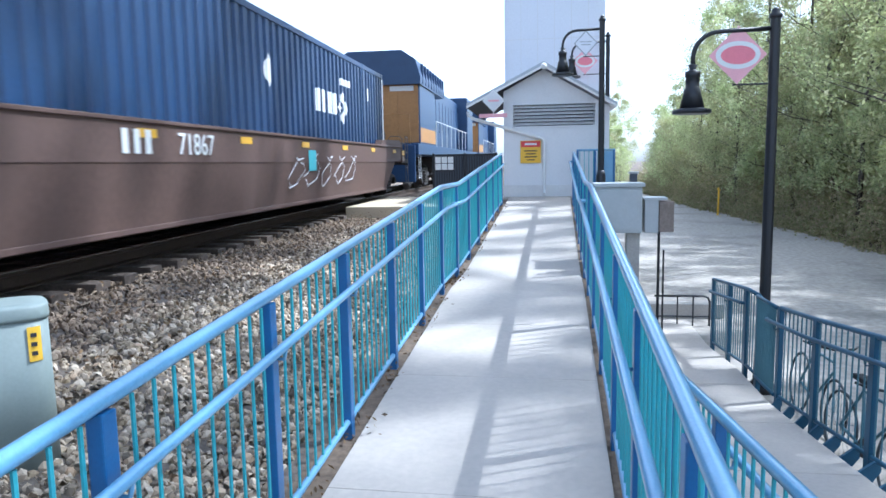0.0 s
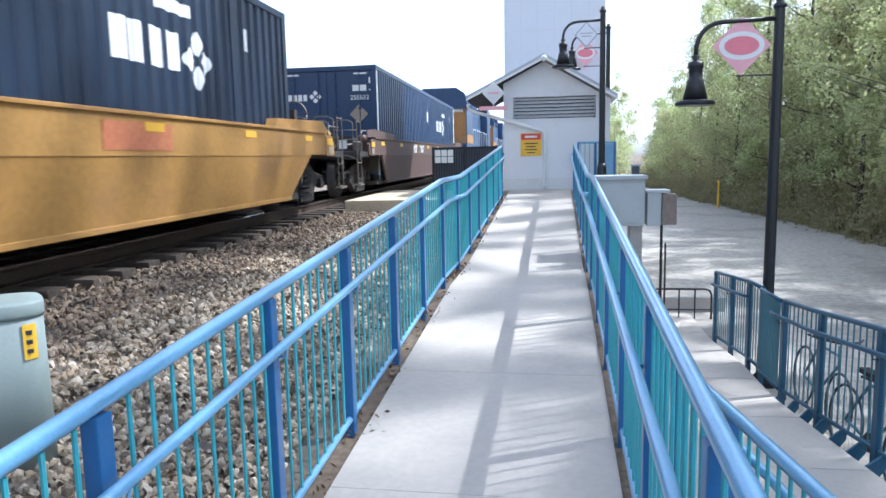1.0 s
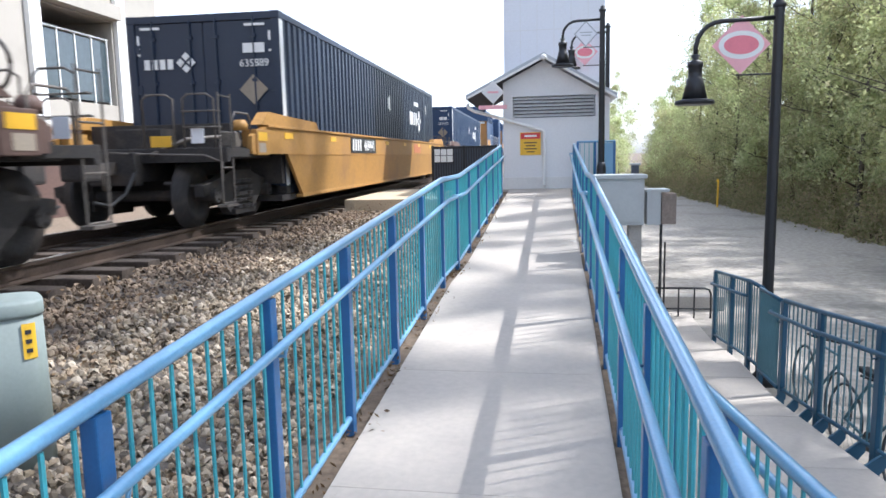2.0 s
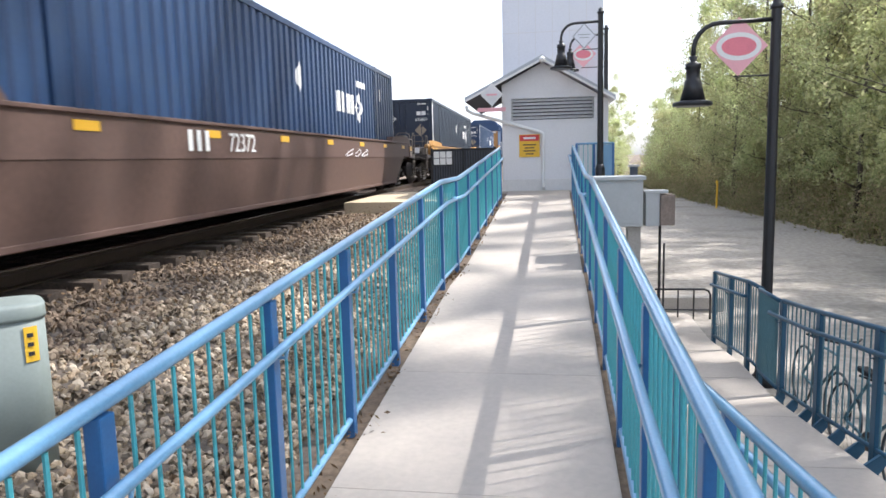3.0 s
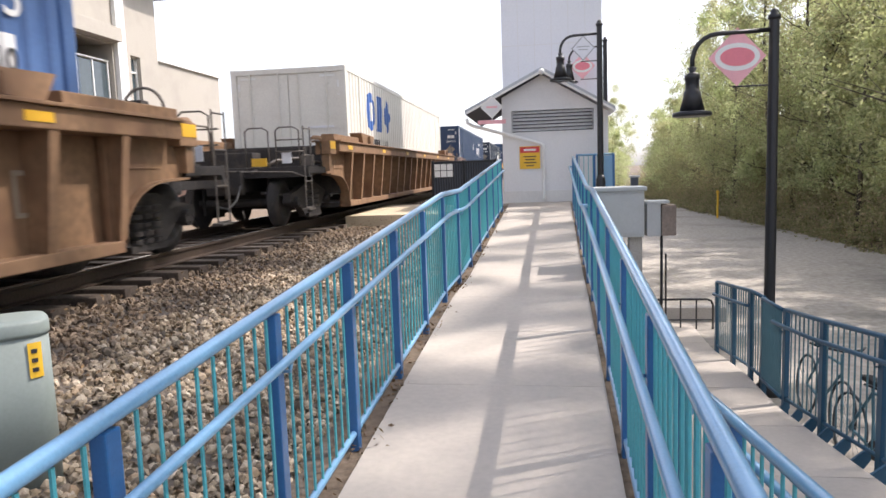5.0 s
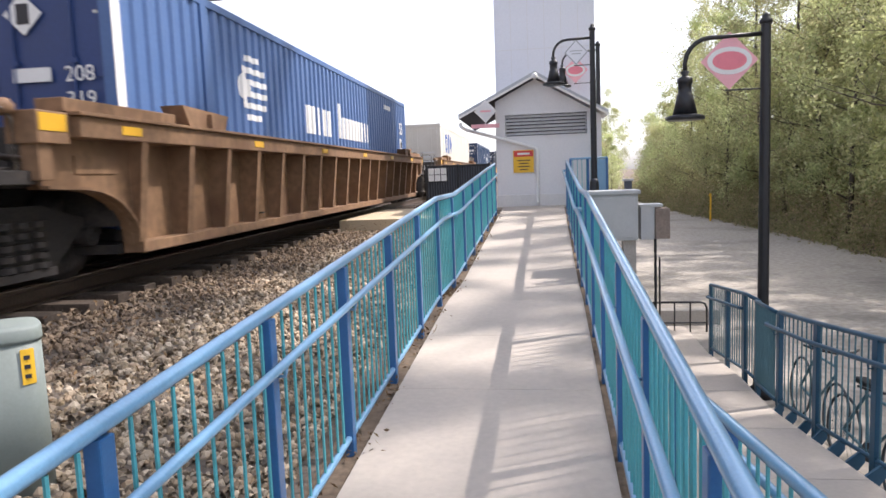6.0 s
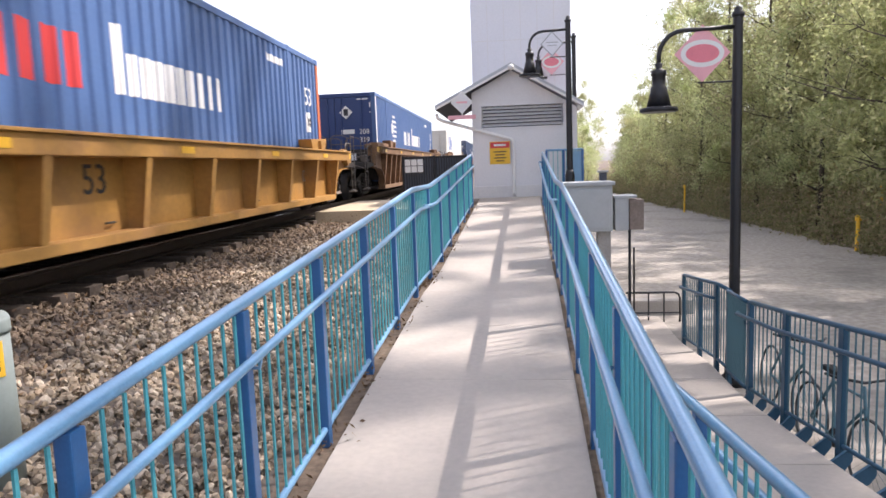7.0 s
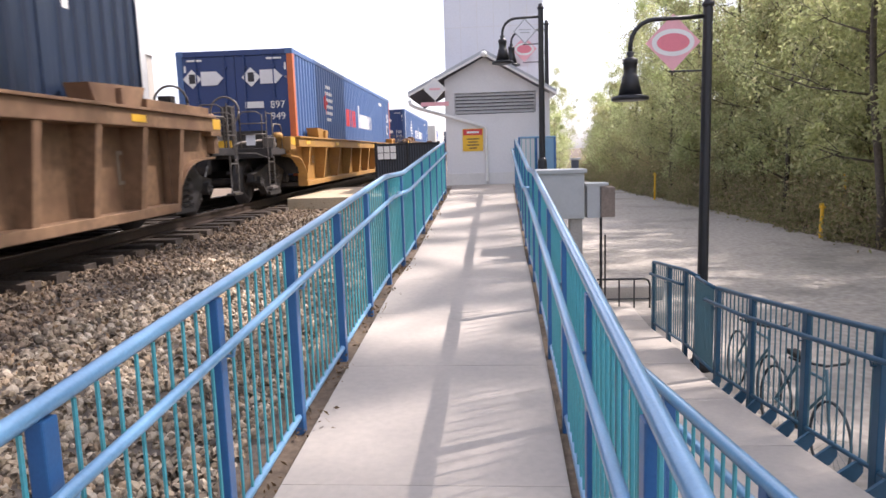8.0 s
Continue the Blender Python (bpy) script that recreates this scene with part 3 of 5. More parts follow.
    for i in range(n):
        z = z0 + 0.04 + i * (z1 - z0 - 0.08) / max(1, n - 1)
        tube(bm, (x, y - width / 2, z), (x, y + width / 2, z), 0.011, seg=6)
    return part("ladder", bm, mat, car)


def car_ends(car, paint, top, reach=(11.54, 11.54), brake=1):
    """What both kinds of wagon share at their ends."""
    def span_y(s, a, b):
        return min(s * a, s * b), max(s * a, s * b)
    for s in (-1, 1):
        part("end_deck", made_box(-1.36, 1.36, *span_y(s, 8.35, 10.1), 0.98, 1.06, 0.01), DARK_STEEL, car)
        part("end_rack", made_box(-1.3, 0.95, *span_y(s, 9.1, 9.2), 1.06, 1.42, 0.01), DARK_STEEL, car)
        part("valve_box", made_box(-0.6, 0.1, *span_y(s, 9.3, 9.7), 1.06, 1.34, 0.02), DARK_STEEL, car)
        part("bulkhead", made_box(-1.36, 1.36, *span_y(s, 8.3, 8.42), 0.5, top - 0.04), DARK_STEEL, car)
        part("draft_sill", made_box(-0.24, 0.24, *span_y(s, 8.4, 10.75), 0.62, 0.98, 0.01), DARK_STEEL, car)
        bm = bmesh.new()
        far_end = reach[0] if s < 0 else reach[1]
        box(bm, -0.09, 0.09, *span_y(s, 10.7, far_end - 0.19), 0.72, 0.88, 0.02)
        box(bm, -0.16, 0.16, *span_y(s, far_end - 0.34, far_end), 0.66, 0.94, 0.04)
        box(bm, -0.32, 0.32, *span_y(s, 10.6, 10.78), 0.58, 1.0, 0.02)
        part("coupler", bm, DARK_STEEL, car)
        part("uncoupling_rod", sweep(bmesh.new(), [(1.42, s * 10.62, 0.62), (1.42, s * 10.62, 0.86), (1.2, s * 10.66, 0.95), (0.3, s * 10.7, 0.98), (0.1, s * 10.95, 1.0)], 0.013, 6), SUNLIT_SCUFFED, car)
        part("air_hose", sweep(bmesh.new(), [(0.3, s * 10.7, 0.8), (0.32, s * 11.0, 0.5), (0.3, s * 11.3, 0.36), (0.25, s * 11.55, 0.42)], 0.022, 7), RUBBER, car)
        part("end_sill", made_box(-1.46, 1.46, *span_y(s, 10.46, 10.56), 0.86, 1.04, 0.01), DARK_STEEL, car)
        for x in (-1.43, 1.43):
            ladder(car, x, s * 10.5, 0.3, 1.72, SUNLIT_SCUFFED, 0.34)
            part("side_step", made_box(x - 0.09, x + 0.05, *span_y(s, 10.33, 10.67), 0.29, 0.325, 0.004), SUNLIT_SCUFFED, car)
            part("side_sill", made_box(x - 0.04, x + 0.03, *span_y(s, 9.55, 10.5), 0.92, 1.03, 0.006), DARK_STEEL, car)
            part("side_grab", sweep(bmesh.new(), [(x, s * 9.72, 1.03), (x, s * 9.72, 1.42), (x, s * 9.8, 1.5), (x, s * 10.2, 1.5), (x, s * 10.28, 1.42), (x, s * 10.28, 1.03)], 0.014, 6), SUNLIT_SCUFFED, car)
        for x in (-0.65, 0.75, 1.3):
            part("grab_iron", sweep(bmesh.new(), [(x, s * 10.52, 1.04), (x, s * 10.52, 1.66), (x - 0.1, s * 10.52, 1.72), (x - 0.35, s * 10.52, 1.72), (x - 0.42, s * 10.52, 1.66), (x - 0.42, s * 10.52, 1.04)], 0.014, 6), SUNLIT_SCUFFED, car)
        for z in (1.3, 1.5):
            part("grab_iron", sweep(bmesh.new(), [(0.9, s * 10.52, z), (0.9, s * 10.6, z), (1.38, s * 10.6, z), (1.38, s * 10.52, z)], 0.012, 6), SUNLIT_SCUFFED, car)
        bm = bmesh.new()
        for k in range(6):
            box(bm, -1.3, 1.3, *span_y(s, 10.1 + k * 0.06, 10.14 + k * 0.06), 1.0, 1.03)
        part("crossover_step", bm, SUNLIT_SCUFFED, car)
        add_bogie(car, s * 9.3)
        part("end_reflector", made_box(0.45, 0.72, s * 10.57 - 0.012, s * 10.57 + 0.012, 1.06, 1.2), REFLECTOR, car)
        part("data_plate", made_box(1.0, 1.17, s * 10.57 - 0.008, s * 10.57 + 0.008, 1.1, 1.3), SIDING, car)
        part("brake_pipe", sweep(bmesh.new(), [(1.1, s * 8.5, 1.12), (1.15, s * 9.4, 1.14), (1.1, s * 9.9, 1.2), (0.8, s * 10.3, 1.16), (0.45, s * 10.6, 0.96)], 0.03, 7), SUNLIT_SCUFFED, car)
        part("retainer_valve", made_box(1.15, 1.35, *span_y(s, 9.86, 10.04), 1.06, 1.26, 0.02), SUNLIT_SCUFFED, car)
        part("under_frame", made_box(-1.2, 1.2, *span_y(s, 8.45, 10.4), 0.9, 0.975, 0.01), DARK_STEEL, car)
        part("brake_rigging", sweep(bmesh.new(), [(0.85, s * 8.5, 0.6), (0.85, s * 10.4, 0.55), (0.6, s * 10.6, 0.6)], 0.03, 6), DARK_STEEL, car)
        part("reservoir", made_tube((-0.7, s * 8.7, 0.75), (0.0, s * 8.7, 0.75), 0.16, seg=12), DARK_STEEL, car)
        # added dark plates that block the view through, for the underside's shade
        for x in (-0.64, 0.6):
            part("underside_shade_plate", made_box(x, x + 0.04, *span_y(s, 8.45, 10.3), 0.22, 0.9), DARK_STEEL, car)
    n = 20
    part("brake_wheel", sweep(bmesh.new(), [(0.55 + 0.27 * math.cos(2 * math.pi * i / n), brake * 10.35, 1.75 + 0.27 * math.sin(2 * math.pi * i / n)) for i in range(n + 1)], 0.02, 6), SUNLIT_SCUFFED, car)
    part("brake_stand", made_box(0.45, 0.65, *span_y(brake, 10.12, 10.3), 1.05, 1.85, 0.01), DARK_STEEL, car)
    part("brake_cylinder", made_tube((0.5, 8.6, 0.78), (0.95, 8.6, 0.78), 0.14, seg=14), DARK_STEEL, car)
    part("well_floor", made_box(-1.3, 1.3, -8.3, 8.3, 0.22, 0.31), DARK_STEEL, car)


def side_reflectors(car, x, z, step=2.4, size=(0.36, 0.09)):
    y = -8.6
    while y < 9.4:
        part("reflector", made_box(x, x + 0.006, y, y + size[0], z, z + size[1]), REFLECTOR, car)
        y += step


def smooth_well_car(label, paint, y0):
    car = thing("well_car", label, "rail wagon", pose(TRACK_X, y0, RAIL_Z), "train wagons")
    for s in (-1, 1):
        lo, hi = sorted((s * 1.44, s * 1.5))
        part("upper_side", slab(bmesh.new(), [(-9.85, 0.96), (9.85, 0.96), (9.85, 1.2), (9.4, 1.34), (-9.4, 1.34), (-9.85, 1.2)], "x", lo, hi), paint, car)
        part("top_chord", made_box(min(s * 1.36, s * 1.53), max(s * 1.36, s * 1.53), -9.3, 9.3, 1.335, 1.375, 0.008), paint, car)
        bm = bmesh.new()
        outer = [(-8.5, 0.96, 1.5), (8.5, 0.96, 1.5), (7.65, 0.3, 1.42), (-7.65, 0.3, 1.42)]
        va = [bm.verts.new((s * x, y, z)) for y, z, x in outer]
        vb = [bm.verts.new((s * (x - 0.05), y, z)) for y, z, x in outer]
        bm.faces.new(va), bm.faces.new(vb[::-1])
        for i in range(4):
            bm.faces.new((va[i], va[(i + 1) % 4], vb[(i + 1) % 4], vb[i]))
        bmesh.ops.recalc_face_normals(bm, faces=bm.faces[:])
        part("lower_side", bm, paint, car)
        part("bottom_chord", made_box(min(s * 1.3, s * 1.43), max(s * 1.3, s * 1.43), -7.65, 7.65, 0.24, 0.3, 0.01), paint, car)
        for e in (-1, 1):
            bm = bmesh.new()
            slab(bm, [(e * 9.5, 1.37), (e * 6.9, 1.37), (e * 7.0, 1.5), (e * 9.2, 1.56)], "x", *sorted((s * 1.33, s * 1.5)))
            part("guide", bm, paint, car)
            part("end_box", made_box(*sorted((s * 1.3, s * 1.52)), min(e * 9.3, e * 9.72), max(e * 9.3, e * 9.72), 0.94, 1.3, 0.012), paint, car)
            part("box_reflector", made_box(*sorted((s * 1.521, s * 1.526)), min(e * 9.36, e * 9.68), max(e * 9.36, e * 9.68), 1.14, 1.26), REFLECTOR, car)
            part("data_panel", made_box(*sorted((s * 1.521, s * 1.525)), min(e * 9.42, e * 9.66), max(e * 9.42, e * 9.66), 0.98, 1.11), OLD_PLACARD, car)
            part("locking_knob", lathe(bmesh.new(), [(0.1, 1.28), (0.11, 1.36), (0.07, 1.42)], 12), paint, car).matrix_basis = pose(s * 1.34, e * 9.85, 0)
        part("panel_seam", made_box(*sorted((s * 1.501, s * 1.507)), -8.45, 8.45, 0.945, 0.965), paint, car)
    side_reflectors(car, 1.501, 1.19)
    car_ends(car, paint, 1.34)
    MOVERS.append((car, y0))
    return car


def ribbed_well_car(label, paint, y0, top=1.5, reach=(11.54, 11.54), brake=1, ribs=18):
    car = thing("well_car", label, "rail wagon", pose(TRACK_X, y0, RAIL_Z), "train wagons")
    for s in (-1, 1):
        def pair(a, b):
            return sorted((s * a, s * b))
        part("top_chord", made_box(*pair(1.32, 1.64), -9.2, 9.2, top - 0.2, top - 0.02, 0.012), paint, car)
        part("chord_lip", made_box(*pair(1.31, 1.68), -9.24, 9.24, top - 0.019, top + 0.012, 0.006), paint, car)
        part("side_sheet", made_box(*pair(1.305, 1.325), -8.2, 8.2, 0.3, top - 0.2), paint, car)
        part("bottom_chord", made_box(*pair(1.305, 1.53), -8.2, 8.2, 0.22, 0.33, 0.01), paint, car)
        for i in range(ribs):
            y = -8.2 + i * 16.4 / (ribs - 1)
            bm = bmesh.new()
            foot, head = 1.5, 1.61
            web = [(s * 1.325, 0.33), (s * foot, 0.33), (s * head, top - 0.2), (s * 1.325, top - 0.2)]
            slab(bm, web, "y", y - 0.014, y + 0.014)
            slab(bm, [(s * foot, 0.33), (s * (foot + 0.018), 0.33), (s * (head + 0.018), top - 0.2), (s * head, top - 0.2)], "y", y - 0.055, y + 0.055)
            part("rib", bm, paint, car)
        for e in (-1, 1):
            def lap(a, b):
                return min(e * a, e * b), max(e * a, e * b)
            arch = [(8.14, 0.3), (8.22, 0.3)] + [(8.22 + 0.85 * (1 - math.cos(a)), 0.3 + 0.56 * math.sin(a)) for a in (0.3, 0.6, 0.9, 1.2, 1.5)] + [(9.5, 0.88), (9.5, 1.05), (9.3, top - 0.2), (8.14, top - 0.2)]
            part("end_sheet", slab(bmesh.new(), [(e * y, z) for y, z in arch], "x", *pair(1.38, 1.44)), paint, car)
            rim = [(8.22 + 0.85 * (1 - math.cos(a)), 0.3 + 0.56 * math.sin(a)) for a in np.linspace(0, 1.5, 8)] + [(9.5, 0.88)]
            bm = bmesh.new()
            slab(bm, [(e * y, z) for y, z in rim] + [(e * y, z + 0.025) for y, z in rim[::-1]], "x", *pair(1.34, 1.53))
            part("arch_flange", bm, paint, car)
            part("end_post", made_box(*pair(1.38, 1.54), *lap(9.44, 9.6), 0.95, top - 0.24, 0.006), paint, car)
            part("end_cap", made_box(*pair(1.3, 1.58), *lap(9.26, 9.64), top - 0.26, top + 0.0, 0.01), paint, car)
            part("cap_reflector", made_box(*pair(1.581, 1.586), *lap(9.3, 9.62), top - 0.16, top - 0.02), REFLECTOR, car)
            if top > 1.44:
                part("upper_lip", made_box(*pair(1.3, 1.56), *lap(7.45, 9.28), top + 0.013, top + 0.13, 0.012), paint, car)
            part("side_plate", made_box(*pair(1.441, 1.452), *lap(8.45, 9.05), 1.0, 1.16, 0.003), paint, car, "raised maker's plate")
            bm = bmesh.new()
            slab(bm, [(e * 7.2, top + 0.01), (e * 6.3, top + 0.01), (e * 6.2, top + 0.2), (e * 7.35, top + 0.24)], "x", *pair(1.34, 1.6))
            part("guide", bm, paint, car)
            part("guide_gusset", made_box(*pair(1.601, 1.66), *lap(6.7, 6.78), top + 0.02, top + 0.18), paint, car)
            part("locking_knob", lathe(bmesh.new(), [(0.1, top - 0.04), (0.11, top + 0.03), (0.07, top + 0.08)], 12), paint, car).matrix_basis = pose(s * 1.36, e * 9.75, 0)
    for y, w, z in ((7.1, 0.34, 0.62), (6.4, 0.2, 0.66), (-6.9, 0.16, 0.7)):
        plate = part("placard_frame", made_box(1.326, 1.334, y, y + w, z, z + w * 1.1, 0.002), OLD_PLACARD, car)
        part("placard_field", made_box(1.3345, 1.337, y + 0.04, y + w - 0.04, z + 0.04, z + w * 1.1 - 0.04), paint, plate)
    for y in (-4.75, -0.45, 3.7):
        part("tie_down", sweep(bmesh.new(), [(1.335, y, 0.42), (1.36, y, 0.42), (1.36, y + 0.14, 0.42), (1.335, y + 0.14, 0.42)], 0.012, 6), DARK_STEEL, car)
    side_reflectors(car, 1.641, top - 0.15, 3.1, (0.32, 0.08))
    car_ends(car, paint, top, reach, brake)
    MOVERS.append((car, y0))
    return car


CZ, CH, CW, CL = 0.325, 2.89, 1.295, 8.07   # container's foot, height, half width, half length


HALF = {}


def corrugated(s, half, depth=0.036, pitch=0.27):
    """A folded side sheet along the container."""
    verts, faces = [], []
    y, n = -half + 0.17, 0
    pts = []
    while y < half - 0.17:
        pts += [(y, 0), (y + pitch * 0.42, 0), (y + pitch * 0.54, -depth), (y + pitch * 0.88, -depth)]
        y += pitch
    pts = [p for p in pts if p[0] < half - 0.16] + [(half - 0.16, 0)]
    for y, d in pts:
        x = s * (CW - 0.012 + d)
        verts += [(x, y, CZ + 0.12), (x, y, CZ + CH - 0.1)]
    for i in range(len(pts) - 1):
        f = (2 * i, 2 * i + 2, 2 * i + 3, 2 * i + 1)
        faces.append(f if s > 0 else f[::-1])
    return verts, faces


def container(label, paint, y0, edge=None, door=None, corner=None, seams=(-6.05, 6.05), half=CL):
    door, edge, corner = door or paint, edge or paint, corner or paint
    ob = thing("shipping_container", label, "container", pose(TRACK_X, y0, RAIL_Z), "train containers")
    for s in (-1, 1):
        v, f = corrugated(s, half)
        side = new("side_panel", raw("side_panel", v, f, paint))
        side.parent = ob
        lo, hi = sorted((s * (CW - 0.07), s * CW))
        part("top_rail", made_box(lo, hi, -half + 0.15, half - 0.15, CZ + CH - 0.1, CZ + CH, 0.006), paint, ob)
        part("bottom_rail", made_box(lo, hi, -half + 0.15, half - 0.15, CZ, CZ + 0.14, 0.006), paint, ob)
        for y in seams:
            part("side_post", made_box(min(s * (CW - 0.06), s * (CW + 0.004)), max(s * (CW - 0.06), s * (CW + 0.004)), y - 0.07, y + 0.07, CZ, CZ + CH + 0.012, 0.006), paint, ob)
        for e in (-1, 1):
            y = e * half
            part("corner_post", made_box(min(s * (CW - 0.13), s * (CW + 0.003)), max(s * (CW - 0.13), s * (CW + 0.003)), min(y, y - e * 0.16), max(y, y - e * 0.16), CZ, CZ + CH, 0.01), (corner if corner is not WHITE and s > 0 else paint) if e < 0 else (edge if edge is not WHITE else paint), ob)
            if (corner if e < 0 else edge) is WHITE and s > 0:
                part("corner_strip", made_box(CW + 0.0035, CW + 0.007, min(y, y - e * 0.15), max(y, y - e * 0.15), CZ + 0.13, CZ + CH - 0.13), WHITE, ob, "white corner strip")
            for z in (CZ, CZ + CH - 0.118):
                part("corner_casting", made_box(min(s * (CW - 0.16), s * (CW + 0.006)), max(s * (CW - 0.16), s * (CW + 0.006)), min(y + e * 0.005, y - e * 0.178), max(y + e * 0.005, y - e * 0.178), z, z + 0.122, 0.012), DARK_STEEL if z < 1 else paint, ob)
    part("roof", made_box(-CW + 0.03, CW - 0.03, -half + 0.1, half - 0.1, CZ + CH - 0.05, CZ + CH - 0.015), paint, ob)
    part("floor", made_box(-CW + 0.05, CW - 0.05, -half + 0.1, half - 0.1, CZ + 0.01, CZ + 0.12), DARK_STEEL, ob)
    part("front_wall", made_box(-CW + 0.1, CW - 0.1, half - 0.08, half - 0.03, CZ + 0.1, CZ + CH - 0.05), paint, ob)
    part("header", made_box(-CW + 0.1, CW - 0.1, -half + 0.0, -half + 0.1, CZ + CH - 0.12, CZ + CH - 0.003, 0.006), door, ob)
    for s in (-1, 1):
        lo, hi = sorted((s * 0.006, s * (CW - 0.135)))
        leaf = part("door", made_box(lo, hi, -half + 0.03, -half + 0.08, CZ + 0.13, CZ + CH - 0.125, 0.006), door, ob)
        for x in (0.22, 0.86):
            part("lock_rod", made_tube((s * x, -half + 0.0, CZ + 0.08), (s * x, -half + 0.0, CZ + CH - 0.08), 0.017, seg=8), door, leaf)
            for z in (0.5, 1.1, 1.8, 2.5):
                part("rod_guide", made_box(s * x - 0.045, s * x + 0.045, -half - 0.012, -half + 0.03, CZ + z, CZ + z + 0.05), door, leaf)
            part("handle", made_box(min(s * x, s * (x - 0.3)), max(s * x, s * (x - 0.3)), -half - 0.03, -half - 0.015, CZ + 1.0, CZ + 1.03), POLISHED, leaf)
        for z in (0.35, 1.0, 1.65, 2.3):
            part("hinge", made_box(min(s * 1.1, s * 1.2), max(s * 1.1, s * 1.2), -half + 0.01, -half + 0.03, CZ + z, CZ + z + 0.14), door, leaf)
        part("end_marker", made_box(min(s * 0.72, s * 1.06), max(s * 0.72, s * 1.06), -half - 0.006, -half - 0.002, CZ + CH - 0.22, CZ + CH - 0.18), WHITE, ob)
        part("end_marker", made_box(min(s * 1.1, s * 1.14), max(s * 1.1, s * 1.14), -half + 0.02, -half + 0.028, CZ + CH - 0.62, CZ + CH - 0.3), WHITE, ob)
    HALF[ob.name] = half
    MOVERS.append((ob, y0))
    return ob


def sheet_x(y, half, depth=0.036, pitch=0.27):
    """Where the folded side sheet stands at y."""
    u = ((y + half - 0.17) / pitch) % 1.0
    return CW - 0.012 + float(np.interp(u, [0, 0.42, 0.54, 0.88, 1.0], [0, 0, -depth, -depth, 0]))


def span(pts, y):
    """The lowest and highest point of an outline at y."""
    zs = []
    for (y0, z0), (y1, z1) in zip(pts, pts[1:] + pts[:1]):
        if min(y0, y1) - 1e-9 <= y <= max(y0, y1) + 1e-9:
            zs += [z0, z1] if abs(y1 - y0) < 1e-9 else [z0 + (z1 - z0) * (y - y0) / (y1 - y0)]
    return min(zs), max(zs)


def flat(name, ob, face, pts, mat, lift=0.0, label=""):
    """A painted shape on a container's folded side (+x) or its doors (-y); pts along and up."""
    half = HALF[ob.name]
    if face == "door":
        a = -half - 0.004 - lift
        return part(name, slab(bmesh.new(), pts, "y", a - 0.003, a), mat, ob, label)
    lo, hi = min(p[0] for p in pts), max(p[0] for p in pts)
    cuts = {lo, hi, *[p[0] for p in pts]}
    k = math.floor((lo + half - 0.17) / 0.27)
    while -half + 0.17 + k * 0.27 < hi:
        cuts |= {c for c in (-half + 0.17 + (k + f) * 0.27 for f in (0, 0.42, 0.54, 0.88)) if lo < c < hi}
        k += 1
    ys = sorted(cuts)
    bm = bmesh.new()
    rows = []
    for y in ys:
        z0, z1 = span(pts, min(max(y, lo + 1e-6), hi - 1e-6))
        x = sheet_x(y, half) + 0.004 + lift
        rows.append([bm.verts.new((x, y, z0)), bm.verts.new((x, y, z1))])
    for p, q in zip(rows, rows[1:]):
        bm.faces.new((p[0], q[0], q[1], p[1]))
    return part(name, bm, mat, ob, label)


def oval(x, z, w, h, n=20):
    return [(x + w / 2 * math.cos(2 * math.pi * i / n), z + h / 2 * math.sin(2 * math.pi * i / n)) for i in range(n)]


def rect(x, z, w, h):
    return [(x - w / 2, z - h / 2), (x + w / 2, z - h / 2), (x + w / 2, z + h / 2), (x - w / 2, z + h / 2)]


def diamond(x, z, w, h):
    return [(x - w / 2, z), (x, z - h / 2), (x + w / 2, z), (x, z + h / 2)]


def wordmark(ob, face, x, z, h, n, mat, w=0.62, gap=0.25, tall_first=1.0):
    """A brand word as plain bars of its size."""
    for i in range(n):
        hh = h * (tall_first if i == 0 else 1.0)
        c, zc, ww = x + (i + 0.5) * h * (w + gap), z + (hh - h) / 2, h * w
        flat("logo_block", ob, face, rect(c, zc, ww * 0.86, hh), mat)


def ring_mark(ob, face, x, z, r, mat):
    """A diamond ring of four plain squares."""
    for dx, dz in ((0, 1), (1, 0), (0, -1), (-1, 0)):
        flat("logo_block", ob, face, diamond(x + dx * r * 0.56, z + dz * r * 0.56, r * 0.82, r * 0.82), mat)


def umbrella_marks(ob, number, shift=0.0):
    wordmark(ob, "side", 2.5 + shift, 2.12, 0.42, 4, WHITE, 0.7, 0.12)
    ring_mark(ob, "side", 4.3 + shift, 2.08, 0.36, WHITE)
    flat("mark_bar", ob, "side", rect(4.55, 2.62, 0.75, 0.14), WHITE)
    flat("mark_bar", ob, "side", rect(6.5, 2.55, 0.16, 0.3), WHITE)
    flat("placard", ob, "side", diamond(0.25, 2.35, 0.32, 0.52), WHITE)
    wordmark(ob, "door", -1.04, CZ + 2.12, 0.16, 4, WHITE, 0.7, 0.14)
    ring_mark(ob, "door", -0.3, CZ + 2.14, 0.17, WHITE)
    flat("mark_bar", ob, "door", rect(0.86, CZ + 2.33, 0.36, 0.15), WHITE)
    lettering(number, 0.165, WHITE, ob, Matrix.Translation((0.86, -CL - 0.008, CZ + 2.04)) @ BACK, "container_number")
    flat("placard", ob, "door", diamond(0.83, CZ + 1.68, 0.48, 0.48), OLD_PLACARD, label="faded brown diamond placard")
    for i in range(5):
        flat("data_bar", ob, "door", rect(0.86, CZ + 0.98 - i * 0.09, 0.5 - 0.06 * (i % 2), 0.035), WHITE)
    for i in range(4):
        flat("data_bar", ob, "door", rect(0.25, CZ + 0.95 - i * 0.1, 0.36, 0.03), WHITE)


